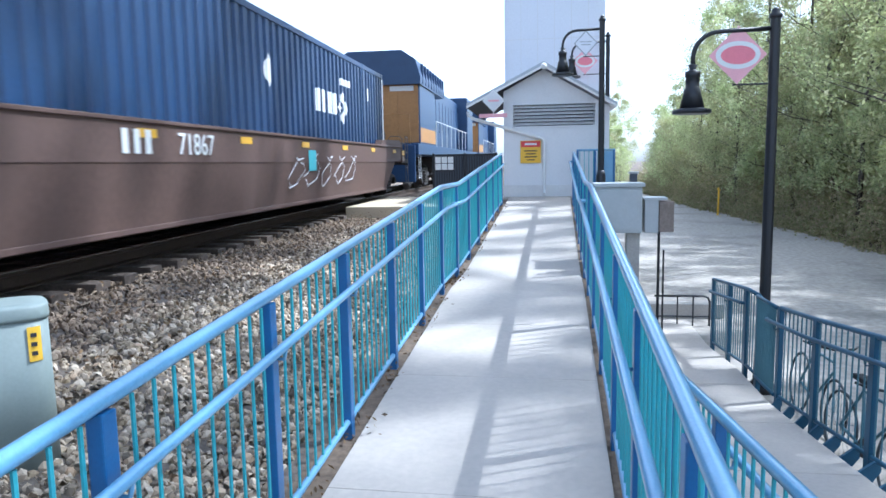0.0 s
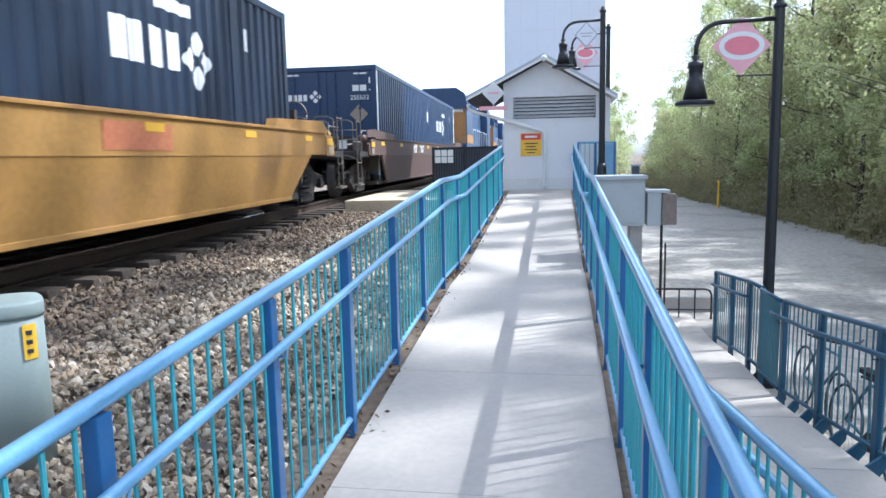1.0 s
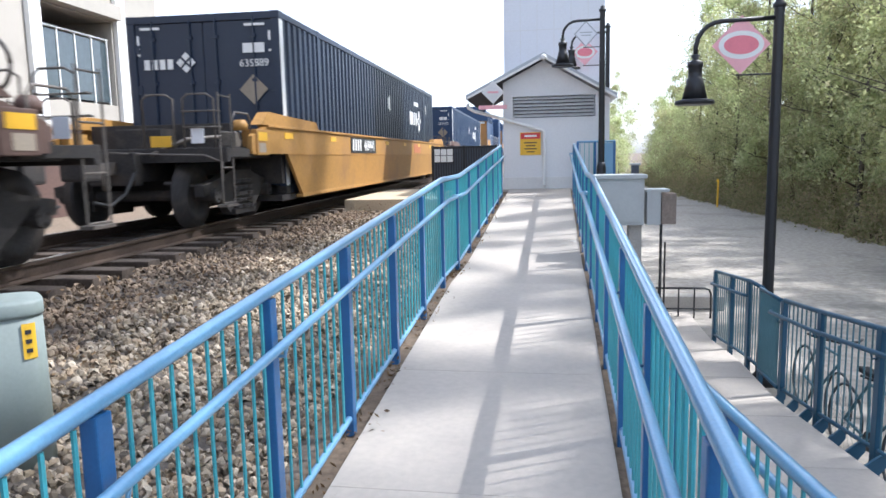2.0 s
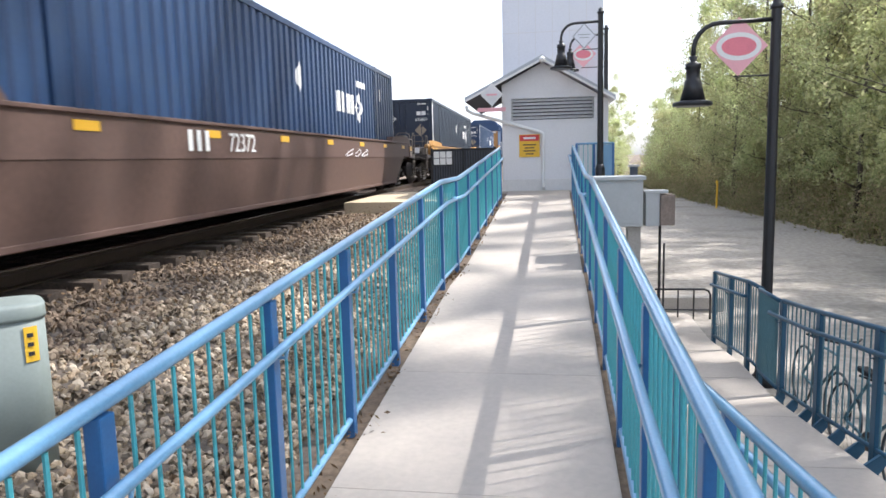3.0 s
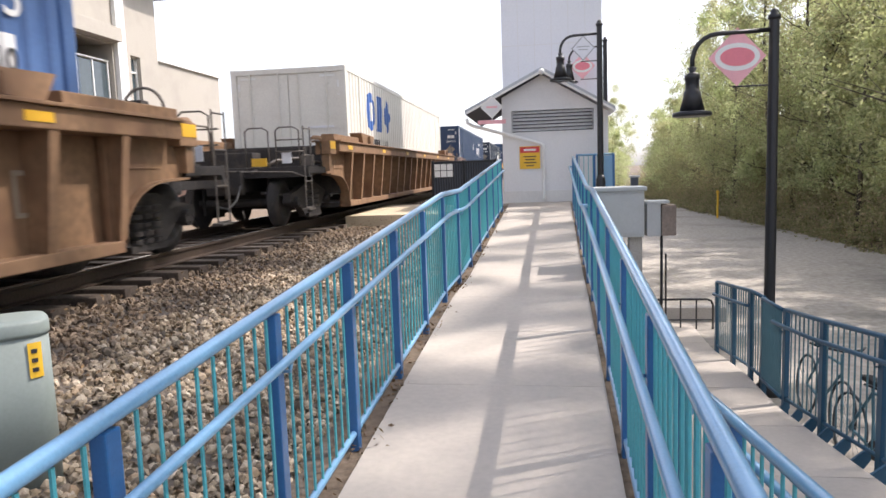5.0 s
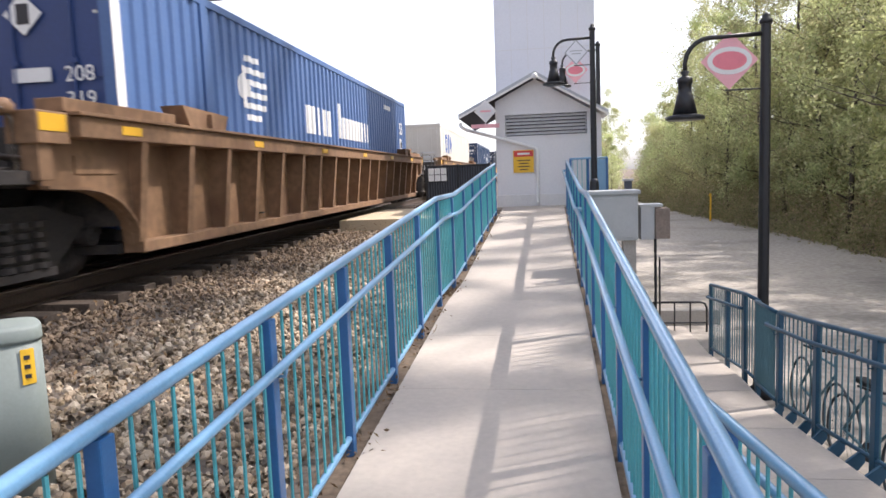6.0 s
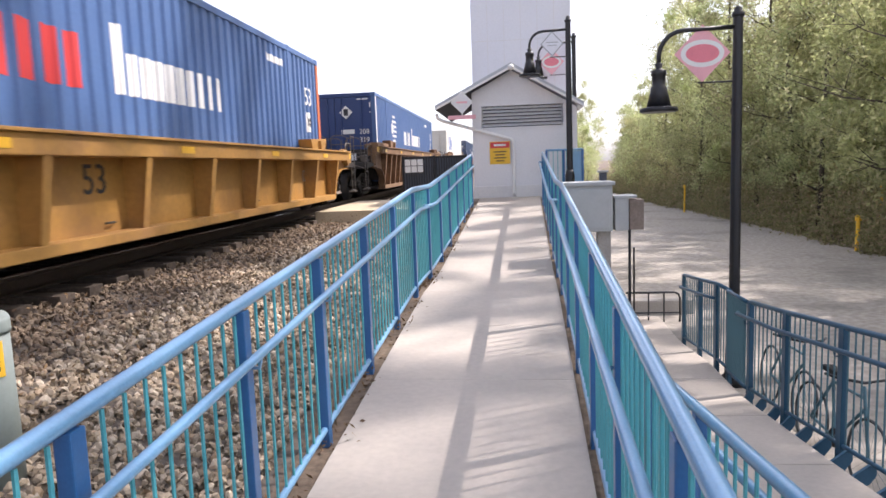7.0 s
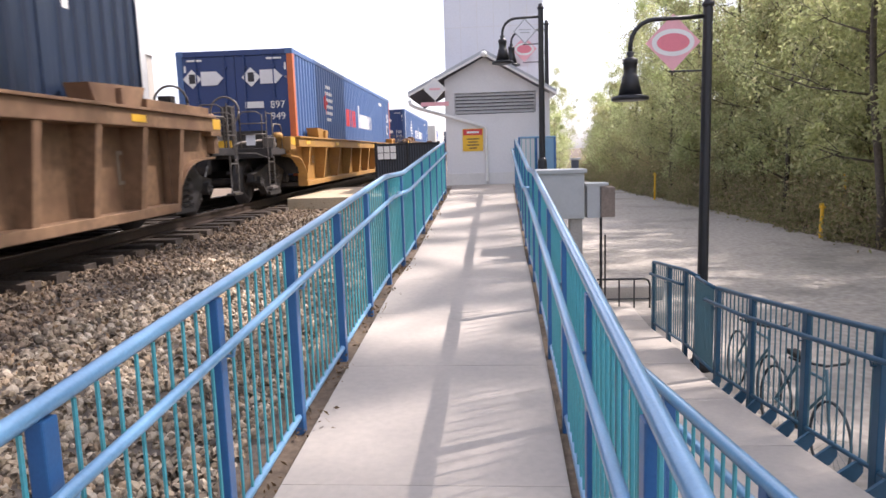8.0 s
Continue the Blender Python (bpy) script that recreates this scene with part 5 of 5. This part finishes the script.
# ---- street lamps ----
def street_lamp(label, x, y, z, h, reach, drop, arm_at, sx=-0.42, low=0.30, red=True):
    """A black post with a bent arm towards -x, a bell shade and a flat sign under the arm."""
    ob = thing("street_lamp", label, "street lamp", pose(x, y, z), "street lamps")
    part("base", lathe(bmesh.new(), [(0.16, 0), (0.16, 0.1), (0.11, 0.16), (0.1, 0.5), (0.075, 0.6)], 16), BLACK, ob)
    part("post", made_tube((0, 0, 0.55), (0, 0, h - 0.12), 0.068, 0.058, 14), BLACK, ob)
    part("finial", lathe(bmesh.new(), [(0.06, h - 0.13), (0.075, h - 0.12), (0.075, h - 0.08), (0.045, h - 0.06), (0.05, h - 0.03), (0.02, h)], 14), BLACK, ob)
    z1 = arm_at
    pts = [(0, 0, z1), (-reach + 0.3, 0, z1 - 0.015)] + [(-reach + 0.3 - 0.3 * math.sin(a), 0, z1 - 0.315 + 0.3 * math.cos(a)) for a in (0.3, 0.6, 0.9, 1.2, 1.5)] + [(-reach, 0, z1 - drop)]
    part("arm", sweep(bmesh.new(), pts, 0.028, 10), BLACK, ob)
    k = z1 - drop
    head = part("lamp_head", lathe(bmesh.new(), [(0.03, k + 0.06), (0.055, k + 0.05), (0.035, k), (0.06, k - 0.02), (0.092, k - 0.03), (0.092, k - 0.09), (0.082, k - 0.1), (0.082, k - 0.22), (0.1, k - 0.24), (0.105, k - 0.29), (0.15, k - 0.47)], 18), BLACK, ob)
    head.matrix_basis = pose(-reach, 0, 0)
    part("rim", lathe(bmesh.new(), [(0.15, k - 0.47), (0.23, k - 0.49), (0.235, k - 0.53), (0.2, k - 0.54)], 20), BLACK, head)
    c = z1 - low
    w, hh = (0.335, 0.345) if red else (0.25, 0.27)
    panel = part("sign_panel", slab(bmesh.new(), [(sx, c - hh), (sx + w, c), (sx, c + hh), (sx - w, c)], "y", -0.008, 0.008), PINK if red else ROOF_METAL, ob, "faded red diamond sign panel" if red else "grey-edged diamond sign panel")

    def ring(bm, a, b, y0, y1):
        n = 28
        return slab(bm, [(sx + a * math.cos(2 * math.pi * i / n), c + b * math.sin(2 * math.pi * i / n)) for i in range(n)], "y", y0, y1)
    if red:
        part("oval", ring(bmesh.new(), 0.26, 0.165, -0.013, -0.009), WHITE, panel, "white oval")
        part("inner_oval", ring(bmesh.new(), 0.2, 0.11, -0.017, -0.0135), FADED, panel, "red oval")
    else:
        part("field", slab(bmesh.new(), [(sx, c - hh + 0.035), (sx + w - 0.033, c), (sx, c + hh - 0.035), (sx - w + 0.033, c)], "y", -0.013, -0.009), TOWER, panel, "pale sign field")
        for z, half in ((0.03, 0.13), (-0.03, 0.1)):
            part("text_bar", made_box(sx - half, sx + half, -0.017, -0.0135, c + z - 0.009, c + z + 0.009), ROOF_METAL, panel)
    part("sign_bar", made_tube((0, 0, c - hh - 0.005), (sx - 0.05, 0, c - hh - 0.005), 0.011, seg=8), BLACK, ob)
    return ob


street_lamp("black street lamp with bell shade and faded red sign", 2.815, 9.0, LOT_Z, 4.74, 0.94, 0.45, 4.5)
street_lamp("black street lamp with bell shade and white sign on the platform", 1.34, 15.55, PLAT, 3.88, 0.83, 0.42, 3.6, -0.345, 0.29, False)
street_lamp("black street lamp with faded red sign behind the gabled building", 1.83, 19.55, LOT_Z, 6.38, 0.95, 0.4, 6.14, -0.6, 0.5)

# ---- cabinets on posts ----
cab = thing("meter_cabinet", "large grey metal meter cabinet on a concrete post", "cabinet")
part("body", made_box(0.72, 1.29, 8.9, 9.3, 0.90, 1.48, 0.008), CABINET, cab)
part("lid", made_box(0.69, 1.32, 8.86, 9.33, 1.48, 1.53, 0.01), CABINET, cab, "overhanging lid")
part("door", made_box(0.76, 1.25, 8.888, 8.901, 0.94, 1.44, 0.004), CABINET, cab)
part("support", made_box(1.12, 1.28, 9.0, 9.2, LOT_Z, 0.90, 0.01), OLD_CONCRETE, cab)
cab2 = thing("meter_cabinet", "pair of small grey meter boxes on a thin pole", "cabinet")
part("body", made_box(1.33, 1.50, 8.95, 9.2, 0.90, 1.31, 0.006), CABINET, cab2)
part("body", made_box(1.505, 1.68, 8.92, 9.2, 0.91, 1.29, 0.006), RUSTED_BOX, cab2, "brown weathered box")
part("lid", made_box(1.31, 1.60, 8.93, 9.22, 1.31, 1.345, 0.006), CABINET, cab2)
part("support", made_tube((1.53, 9.1, LOT_Z), (1.53, 9.1, 0.92), 0.018), BLACK, cab2)
vent = thing("vent_pipe", "short dark vent stack behind the cabinets", "pipe")
part("stack", made_box(1.30, 1.40, 10.2, 10.3, LOT_Z, 1.62, 0.006), DARK_GREY, vent)
part("cap", made_box(1.28, 1.42, 10.18, 10.32, 1.62, 1.65, 0.005), CABINET, vent)

ped = thing("utility_pedestal", "grey-green rounded utility pedestal with yellow label in the ballast", "pedestal", pose(-2.63, 2.97, 0.27, 0, 0, 41))


def rounded(bm, levels, a=0.225, b=0.18, n=36):
    """A body with a rounded square plan; levels of (scale, height)."""
    def at(k, sc):
        c, q = math.cos(2 * math.pi * k / n), math.sin(2 * math.pi * k / n)
        return (sc * a * math.copysign(abs(c) ** 0.55, c), sc * b * math.copysign(abs(q) ** 0.55, q))
    rings = [[bm.verts.new((*at(k, sc), z)) for k in range(n)] for sc, z in levels]
    for lo, hi in zip(rings, rings[1:]):
        for k in range(n):
            bm.faces.new((lo[k], lo[(k + 1) % n], hi[(k + 1) % n], hi[k])).smooth = True
    bm.faces.new(rings[0][::-1])
    bm.faces.new(rings[-1])
    return bm


part("body", rounded(bmesh.new(), [(1.03, 0.0), (1.0, 0.85)]), PEDESTAL, ped)
part("cover", rounded(bmesh.new(), [(1.03, 0.82), (1.035, 0.835), (1.03, 0.88), (0.98, 0.893), (0.6, 0.897)]), PEDESTAL, ped)
part("skirt", rounded(bmesh.new(), [(1.1, -0.5), (1.1, 0.06), (1.03, 0.075)]), PEDESTAL, ped)
bm = bmesh.new()
edge_pts = [(x, -0.1835 * (1 - (x / 0.2275) ** 3.64) ** (1 / 3.64) - 0.003) for x in (0.125, 0.15, 0.17, 0.183)]
slab(bm, edge_pts + [(x, y + 0.002) for x, y in edge_pts[::-1]], "z", 0.62, 0.79)
tag = part("label_tag", bm, YELLOW, ped, "yellow warning label")
for i in range(3):
    x, y = edge_pts[1]
    part("text_bar", made_box(x - 0.012, x + 0.014, y - 0.004, y - 0.0005, 0.65 + i * 0.045, 0.67 + i * 0.045), INK, tag)

# ---- small things on the lot ----
hoop = thing("bike_rack", "low black tube barrier at the end of the walkway", "barrier")
part("tube", sweep(bmesh.new(), [(2.05, 12.6, LOT_Z + 0.55), (2.9, 12.6, LOT_Z + 0.55), (2.97, 12.6, LOT_Z + 0.52), (3.0, 12.6, LOT_Z + 0.45), (3.0, 12.6, LOT_Z)], 0.02, 8), BLACK, hoop)
for x in (2.1, 2.45, 2.72):
    part("leg", made_tube((x, 12.6, LOT_Z), (x, 12.6, LOT_Z + 0.55), 0.014), BLACK, hoop)
part("low_bar", made_tube((2.05, 12.6, LOT_Z + 0.18), (3.0, 12.6, LOT_Z + 0.18), 0.014), BLACK, hoop)
solid("low_kerb_wall", made_box(1.4, 3.4, 13.2, 13.5, LOT_Z - 0.05, LOT_Z + 0.28, 0.02), OLD_CONCRETE, "low weathered concrete kerb wall by the lane", "wall", kind="structure")
pole = thing("marker_pole", "thin dark pole beside the meter boxes", "pole")
part("shaft", made_tube((2.02, 11.6, LOT_Z), (2.02, 11.6, 0.35), 0.016), BLACK, pole)


def marker(label, x, y, h, r):
    ob = thing("marker_post", label, "post", pose(x, y, ground_z(x, y) - 0.02), "marker posts")
    part("shaft", made_tube((0, 0, 0), (0.02, 0, h - 0.12), r, r * 0.95, 12), YELLOW, ob)
    part("collar", made_tube((0.02, 0, h - 0.16), (0.02, 0, h - 0.1), r * 1.7, r * 1.7, 12), YELLOW, ob)
    part("cap", lathe(bmesh.new(), [(r * 1.2, h - 0.1), (r * 1.3, h - 0.05), (r * 0.5, h)], 12), YELLOW, ob)


marker("yellow plastic marker post at the edge of the lane", 10.16, 21.4, 1.09, 0.055)
marker("pale yellow marker stake below the trees", 9.3, 38.2, 1.5, 0.05)
marker("thin marker stake among the shrubs", 11.6, 23.0, 1.7, 0.035)


def bicycle(x, y, z, turn, lean):
    ob = thing("bicycle", "dark bicycle leaning on the walkway fence", "bicycle", pose(x, y, z, lean, 0, turn), "bicycles at the fence")
    for wx in (-0.52, 0.52):
        bm = bmesh.new()
        n = 28
        sweep(bm, [(wx + 0.33 * math.cos(2 * math.pi * i / n), 0, 0.34 + 0.33 * math.sin(2 * math.pi * i / n)) for i in range(n + 1)], 0.014, 6)
        w = part("wheel", bm, TYRE, ob)
        bm = bmesh.new()
        for i in range(9):
            a = math.pi * i / 9
            tube(bm, (wx - 0.32 * math.cos(a), 0, 0.34 - 0.32 * math.sin(a)), (wx + 0.32 * math.cos(a), 0, 0.34 + 0.32 * math.sin(a)), 0.002, seg=4)
        part("spokes", bm, POLISHED, w)
    bm = bmesh.new()
    for p, q in (((-0.52, 0, 0.34), (-0.05, 0, 0.30)), ((-0.52, 0, 0.34), (-0.17, 0, 0.80)), ((-0.05, 0, 0.30), (-0.19, 0, 0.88)), ((-0.17, 0, 0.80), (0.36, 0, 0.82)), ((-0.05, 0, 0.30), (0.38, 0, 0.72)), ((0.34, 0, 0.92), (0.52, 0, 0.34))):
        tube(bm, p, q, 0.015, seg=8)
    part("frame", bm, FENCE_BAR, ob, "dull teal tube frame")
    part("saddle", made_box(-0.32, -0.06, -0.06, 0.06, 0.88, 0.93, 0.02), RUBBER, ob)
    part("handlebar", sweep(bmesh.new(), [(0.2, -0.27, 0.98), (0.3, -0.2, 0.97), (0.34, 0, 0.95), (0.3, 0.2, 0.97), (0.2, 0.27, 0.98)], 0.013, 8), BLACK, ob)
    part("crank", lathe(bmesh.new(), [(0.09, -0.012), (0.09, 0.012)], 16), BLACK, ob).matrix_basis = pose(-0.05, 0, 0.30, 90)


bicycle(2.93, 6.45, LOT_Z + 0.012, -88, -4)
bicycle(3.0, 7.85, LOT_Z + 0.012, -92, -5)

# ---- the building across the tracks ----
far = thing("apartment_building", "cream stucco building with balcony and windows behind the track", "building")
FX = -14.0
recess = [(18.7, 22.1, 3.7, 6.4), (11.5, 15.5, 3.7, 6.4), (4.0, 8.0, 3.7, 6.4)]
slots = [(23.15, 23.75, 4.0, 6.2)]
openings = recess + slots
END_Y = 24.95
ys_ = sorted({-12.0, END_Y, *[o[0] for o in openings], *[o[1] for o in openings]})
for a, b in zip(ys_, ys_[1:]):
    o = [q for q in openings if q[0] <= a and b <= q[1]]
    if o:
        part("wall", made_box(FX - 0.3, FX, a, b, 0.2, o[0][2]), CREAM, far)
        part("wall", made_box(FX - 0.3, FX, a, b, o[0][3], 13.0), CREAM, far)
    else:
        part("wall", made_box(FX - 0.3, FX, a, b, 0.2, 13.0), CREAM, far)
for y0_, y1_, z0_, z1_ in recess:  # balconies set back into the front
    part("balcony_floor", made_box(FX - 1.9, FX - 0.3, y0_, y1_, z0_ - 0.15, z0_), OLD_CONCRETE, far)
    part("balcony_ceiling", made_box(FX - 1.9, FX - 0.3, y0_, y1_, z1_, z1_ + 0.15), CREAM, far)
    for y in (y0_ - 0.12, y1_):
        part("balcony_side", made_box(FX - 1.9, FX - 0.3, y, y + 0.12, z0_, z1_), CREAM, far)
    back = part("balcony_back", made_box(FX - 2.0, FX - 1.9, y0_, y1_, z0_, z1_), DARK_GREY, far, "dark glazed wall at the back of the balcony")
    for k in range(3):
        w = (y1_ - y0_ - 0.4) / 3
        part("pane", made_box(FX - 1.895, FX - 1.88, y0_ + 0.2 + k * w + 0.04, y0_ + 0.2 + (k + 1) * w - 0.04, z0_ + 0.1, z1_ - 0.35), GLASS, back)
    rail_ = part("balcony_rail", made_box(FX - 0.22, FX - 0.14, y0_ + 0.02, y1_ - 0.02, z0_ + 2.1, z0_ + 2.16, 0.01), WHITE, far, "white balcony screen rail")
    for k in range(5):
        y = y0_ + 0.06 + k * (y1_ - y0_ - 0.14) / 4
        part("rail_post", made_box(FX - 0.21, FX - 0.15, y - 0.025, y + 0.025, z0_, z0_ + 2.1), WHITE, rail_)
        if k:
            part("screen", made_box(FX - 0.19, FX - 0.18, y - (y1_ - y0_ - 0.14) / 4 + 0.03, y - 0.03, z0_ + 0.1, z0_ + 2.05), GLASS, rail_)
    for y in (y0_ - 0.62, y1_ + 0.1):
        part("pilaster", made_box(FX + 0.002, FX + 0.16, y, y + 0.5, 2.95, 9.45, 0.02), WHITE, far, "white pilaster")
    part("lintel", made_box(FX + 0.002, FX + 0.35, y0_ - 0.12, y1_ + 0.1, z1_ + 0.05, z1_ + 0.5, 0.01), CREAM, far)
part("wall", made_box(FX - 9, FX - 0.3, END_Y - 0.3, END_Y, 0.2, 13.0), CREAM, far)
# added dark band: stands in for the shade seen beneath the wagons
part("shade_band", made_box(FX, FX + 0.06, -12, END_Y, 0.2, 2.9), WELL_BROWN, far, "dark brown band added for the shade behind the wagons")
part("canopy", made_box(FX - 3, FX + 1.2, 12.0, 29.0, 9.5, 9.9), DARK_GREY, far, "dark projecting canopy")
part("roof", made_box(FX - 9, FX + 0.5, -12.2, END_Y + 0.3, 13.0, 13.3), DARK_GREY, far)
for o in slots:
    win = part("window", made_box(FX - 0.26, FX - 0.22, o[0], o[1], o[2], o[3]), GLASS, far)
    bm = bmesh.new()
    for y in (o[0] + 0.03, o[1] - 0.03):
        box(bm, FX - 0.22, FX - 0.14, y - 0.03, y + 0.03, o[2], o[3])
    for z in (o[2] + 0.03, o[2] + 1.65, o[3] - 0.03):
        box(bm, FX - 0.215, FX - 0.145, o[0], o[1], z - 0.03, z + 0.03)
    part("frame", bm, WHITE, win, "white window frame")
low = thing("warehouse", "low pale stucco warehouse behind the track", "building")
part("wall", made_box(FX - 10, FX - 0.5, END_Y + 0.05, 31, 0.2, 6.4), CREAM, low)
# the same added band of shade colour along the warehouse
part("shade_band", made_box(FX - 0.5, FX - 0.44, END_Y + 0.05, 31, 0.2, 2.9), WELL_BROWN, low, "dark brown band added for the shade behind the wagons")
part("parapet", made_box(FX - 10.1, FX - 0.4, END_Y + 0.03, 31.1, 6.4, 6.6), WHITE, low)


# ---- trees ----
def leaf_cloud(centres, spreads, count, size, seed):
    rng = np.random.default_rng(seed)
    idx = rng.integers(0, len(centres), count)
    c = np.array(centres)[idx] + rng.normal(0, 1, (count, 3)) * np.array(spreads)[idx][:, None]
    n = rng.normal(0, 1, (count, 3))
    n /= np.linalg.norm(n, axis=1)[:, None]
    t = np.cross(n, rng.normal(0, 1, (count, 3)))
    t /= np.linalg.norm(t, axis=1)[:, None]
    b = np.cross(n, t)
    s = (size * rng.uniform(0.6, 1.4, count))[:, None]
    v = np.stack([c - t * s, c + b * s * 0.45 + n * s * 0.1, c + t * s, c - b * s * 0.45 + n * s * 0.1], 1).reshape(-1, 3)
    f = np.arange(count * 4).reshape(-1, 4)
    return v.tolist(), f.tolist()


def tree(seed, h, crown, leaves, low=0.25, size=0.075, clump=1.6):
    rng = random.Random(seed)
    ob = thing("tree", "tall thin tree in fresh spring leaf beside the lane", "tree", group="lane trees")
    lean = (rng.uniform(-0.05, 0.05), rng.uniform(-0.05, 0.05))
    spine = [Vector((lean[0] * z + 0.12 * math.sin(z * 0.7 + seed), lean[1] * z + 0.12 * math.cos(z * 0.6 + seed), z)) for z in np.linspace(-0.3, h * 0.96, 12)]
    bm = bmesh.new()
    sweep(bm, spine, 0, 9, [h * 0.0072 * (1 - 0.86 * i / 11) for i in range(12)])
    trunk = part("trunk", bm, BARK, ob)
    centres, spreads = [], []
    for i in range(22):
        k = low + (1 - low) * (i + rng.random()) / 22
        j = min(10, int(k * 11))
        p = spine[j].lerp(spine[j + 1], k * 11 - j)
        a = i * 2.4 + rng.uniform(-0.5, 0.5)
        reach = crown * (0.35 + 0.65 * math.sin(math.pi * min(1, 0.25 + 0.62 * (k - low) / (1 - low)))) * rng.uniform(0.55, 1.15)
        q = p + Vector((math.cos(a) * reach, math.sin(a) * reach, reach * rng.uniform(0.25, 0.7)))
        mid = p.lerp(q, 0.5) + Vector((0, 0, -0.06 * reach))
        r = h * 0.0024 * (1.15 - k)
        bm = bmesh.new()
        sweep(bm, [p, mid, q], 0, 5, [r, r * 0.65, r * 0.2])
        for s in range(6):
            w = p.lerp(q, rng.uniform(0.4, 1.08)) + Vector((rng.uniform(-1, 1), rng.uniform(-1, 1), rng.uniform(-0.7, 0.9))) * reach * 0.36
            sweep(bm, [p.lerp(q, 0.5), w], 0, 4, [r * 0.4, r * 0.1])
            centres.append(w)
            spreads.append(reach * clump * rng.uniform(0.045, 0.12))
        part("limb", bm, BARK, trunk)
    v, f = leaf_cloud([tuple(c) for c in centres], spreads, leaves, size, seed)
    crown_ob = new("crown", raw("crown", v, f, LEAVES))
    crown_ob.parent = ob
    return ob


rng = random.Random(11)
tall = [tree(i, h, c, n, lo, 0.062, 1.0) for i, (h, c, n, lo) in enumerate([(28.0, 3.7, 50000, 0.2), (26.5, 3.5, 48000, 0.16), (29.0, 3.7, 50000, 0.24)])]
middle = [tree(i + 5, h, c, n, lo, 0.065) for i, (h, c, n, lo) in enumerate([(12.5, 2.7, 15000, 0.1), (11.0, 2.6, 14000, 0.08)])]
lesser = [tree(i + 9, h, c, n, lo, 0.075) for i, (h, c, n, lo) in enumerate([(8.2, 2.3, 12000, 0.06), (6.8, 2.2, 11000, 0.05)])]
upper = [tree(i + 14, h, c, n, lo, 0.07, 1.15) for i, (h, c, n, lo) in enumerate([(16.5, 3.2, 17000, 0.1), (15.0, 3.0, 16000, 0.08)])]
placed = set()


def plant(kinds, x, y):
    ob = kinds[rng.randrange(len(kinds))]
    m = pose(x, y, ground_z(x, y) - 0.05, 0, 0, rng.uniform(0, 360))
    fresh = [k for k in kinds if k not in placed]
    if fresh:
        placed.add(fresh[0])
        fresh[0].matrix_basis = m
    else:
        copy_thing(ob, m)


y = 1.0
while y < 70:
    kinds = tall if y < 17 else upper if y < 37 else middle if y < 52 else lesser
    plant(kinds, 10.9 + rng.uniform(-0.5, 1.0), y)
    kinds = middle if y < 52 else lesser
    plant(kinds, 14.2 + rng.uniform(-1, 1.2), y + rng.uniform(0.5, 1.8))
    if 8 < y < 50:
        plant(kinds, 18.5 + rng.uniform(-1.5, 2), y + rng.uniform(0, 2))
    y += rng.uniform(3.0, 4.2)
y = 7.0
while y < 44:
    plant(lesser, 12.5 + rng.uniform(-0.5, 0.7), y)
    y += rng.uniform(2.4, 3.4)
for x, y in ((8.0, 76), (6.0, 84), (2.0, 90), (7.5, 92), (-2, 96)):
    plant(lesser, x, y)
for x, y in ((8.6, 93), (6.9, 97), (5.1, 99), (3.2, 97), (9.9, 88), (1.2, 101), (7.8, 104)):
    plant(middle, x, y)
centres, spreads = [], []
for i in range(1500):
    y = rng.uniform(3, 76)
    x = lot_edge(y) + 0.3 + abs(rng.gauss(0, 2.2))
    top = 0.3 + min(5.0, (x - lot_edge(y)) * 1.2) * rng.random()
    centres.append((x, y, ground_z(x, y) + top))
    spreads.append(rng.uniform(0.25, 0.5))
for i in range(420):
    y = rng.uniform(6, 76)
    x = lot_edge(y) + rng.uniform(-0.25, 0.9)
    centres.append((x, y, ground_z(x, y) + rng.uniform(0.05, 0.35)))
    spreads.append(rng.uniform(0.1, 0.24))
v, f = leaf_cloud(centres, spreads, 190000, 0.062, 77)
tagged(new("undergrowth", raw("undergrowth", v, f, SHRUB)), "dense green and brown shrubs under the trees", "shrubs", kind="stuff")

# dead leaves along the slab's edge and over the ballast's crest
rng_np = np.random.default_rng(4)
spots_ = [RAMP @ Vector((LEFT + float(rng_np.uniform(-0.12, 0.1)), u, floor_z(u) - 0.045)) for u in rng_np.uniform(0.5, 15, 160)]
spots_ += [Vector((x, y, bed_z(x, y) + 0.02)) for x, y in zip(rng_np.uniform(-3.9, -2.6, 200), rng_np.uniform(3, 16, 200))]
v, f = leaf_cloud([tuple(p) for p in spots_], [0.05] * 160 + [0.09] * 200, 4200, 0.02, 31)
tagged(new("leaf_litter", raw("leaf_litter", v, f, LITTER)), "scattered brown dead leaves beside the slabs and stones", "leaves", kind="stuff")

# ---- pieces of the track, last ----
tie_bm = made_box(-1.3, 1.3, -0.115, 0.115, -0.16, 0.0, 0.012)
TIE = bpy.data.meshes.new("tie")
tie_bm.to_mesh(TIE)
tie_bm.free()
TIE.materials.append(TIE_WOOD)
ties = thing("track_ties", "dark weathered wooden ties under the rails", "railway ties", kind="structure")
for i in range(120):
    shared("tie", TIE, ties, pose(TRACK_X + rng.uniform(-0.04, 0.06), -4 + i * 0.52, RAIL_Z - 0.168 + rng.uniform(-0.006, 0.004), 0, 0, rng.uniform(-1, 1)))

motions()
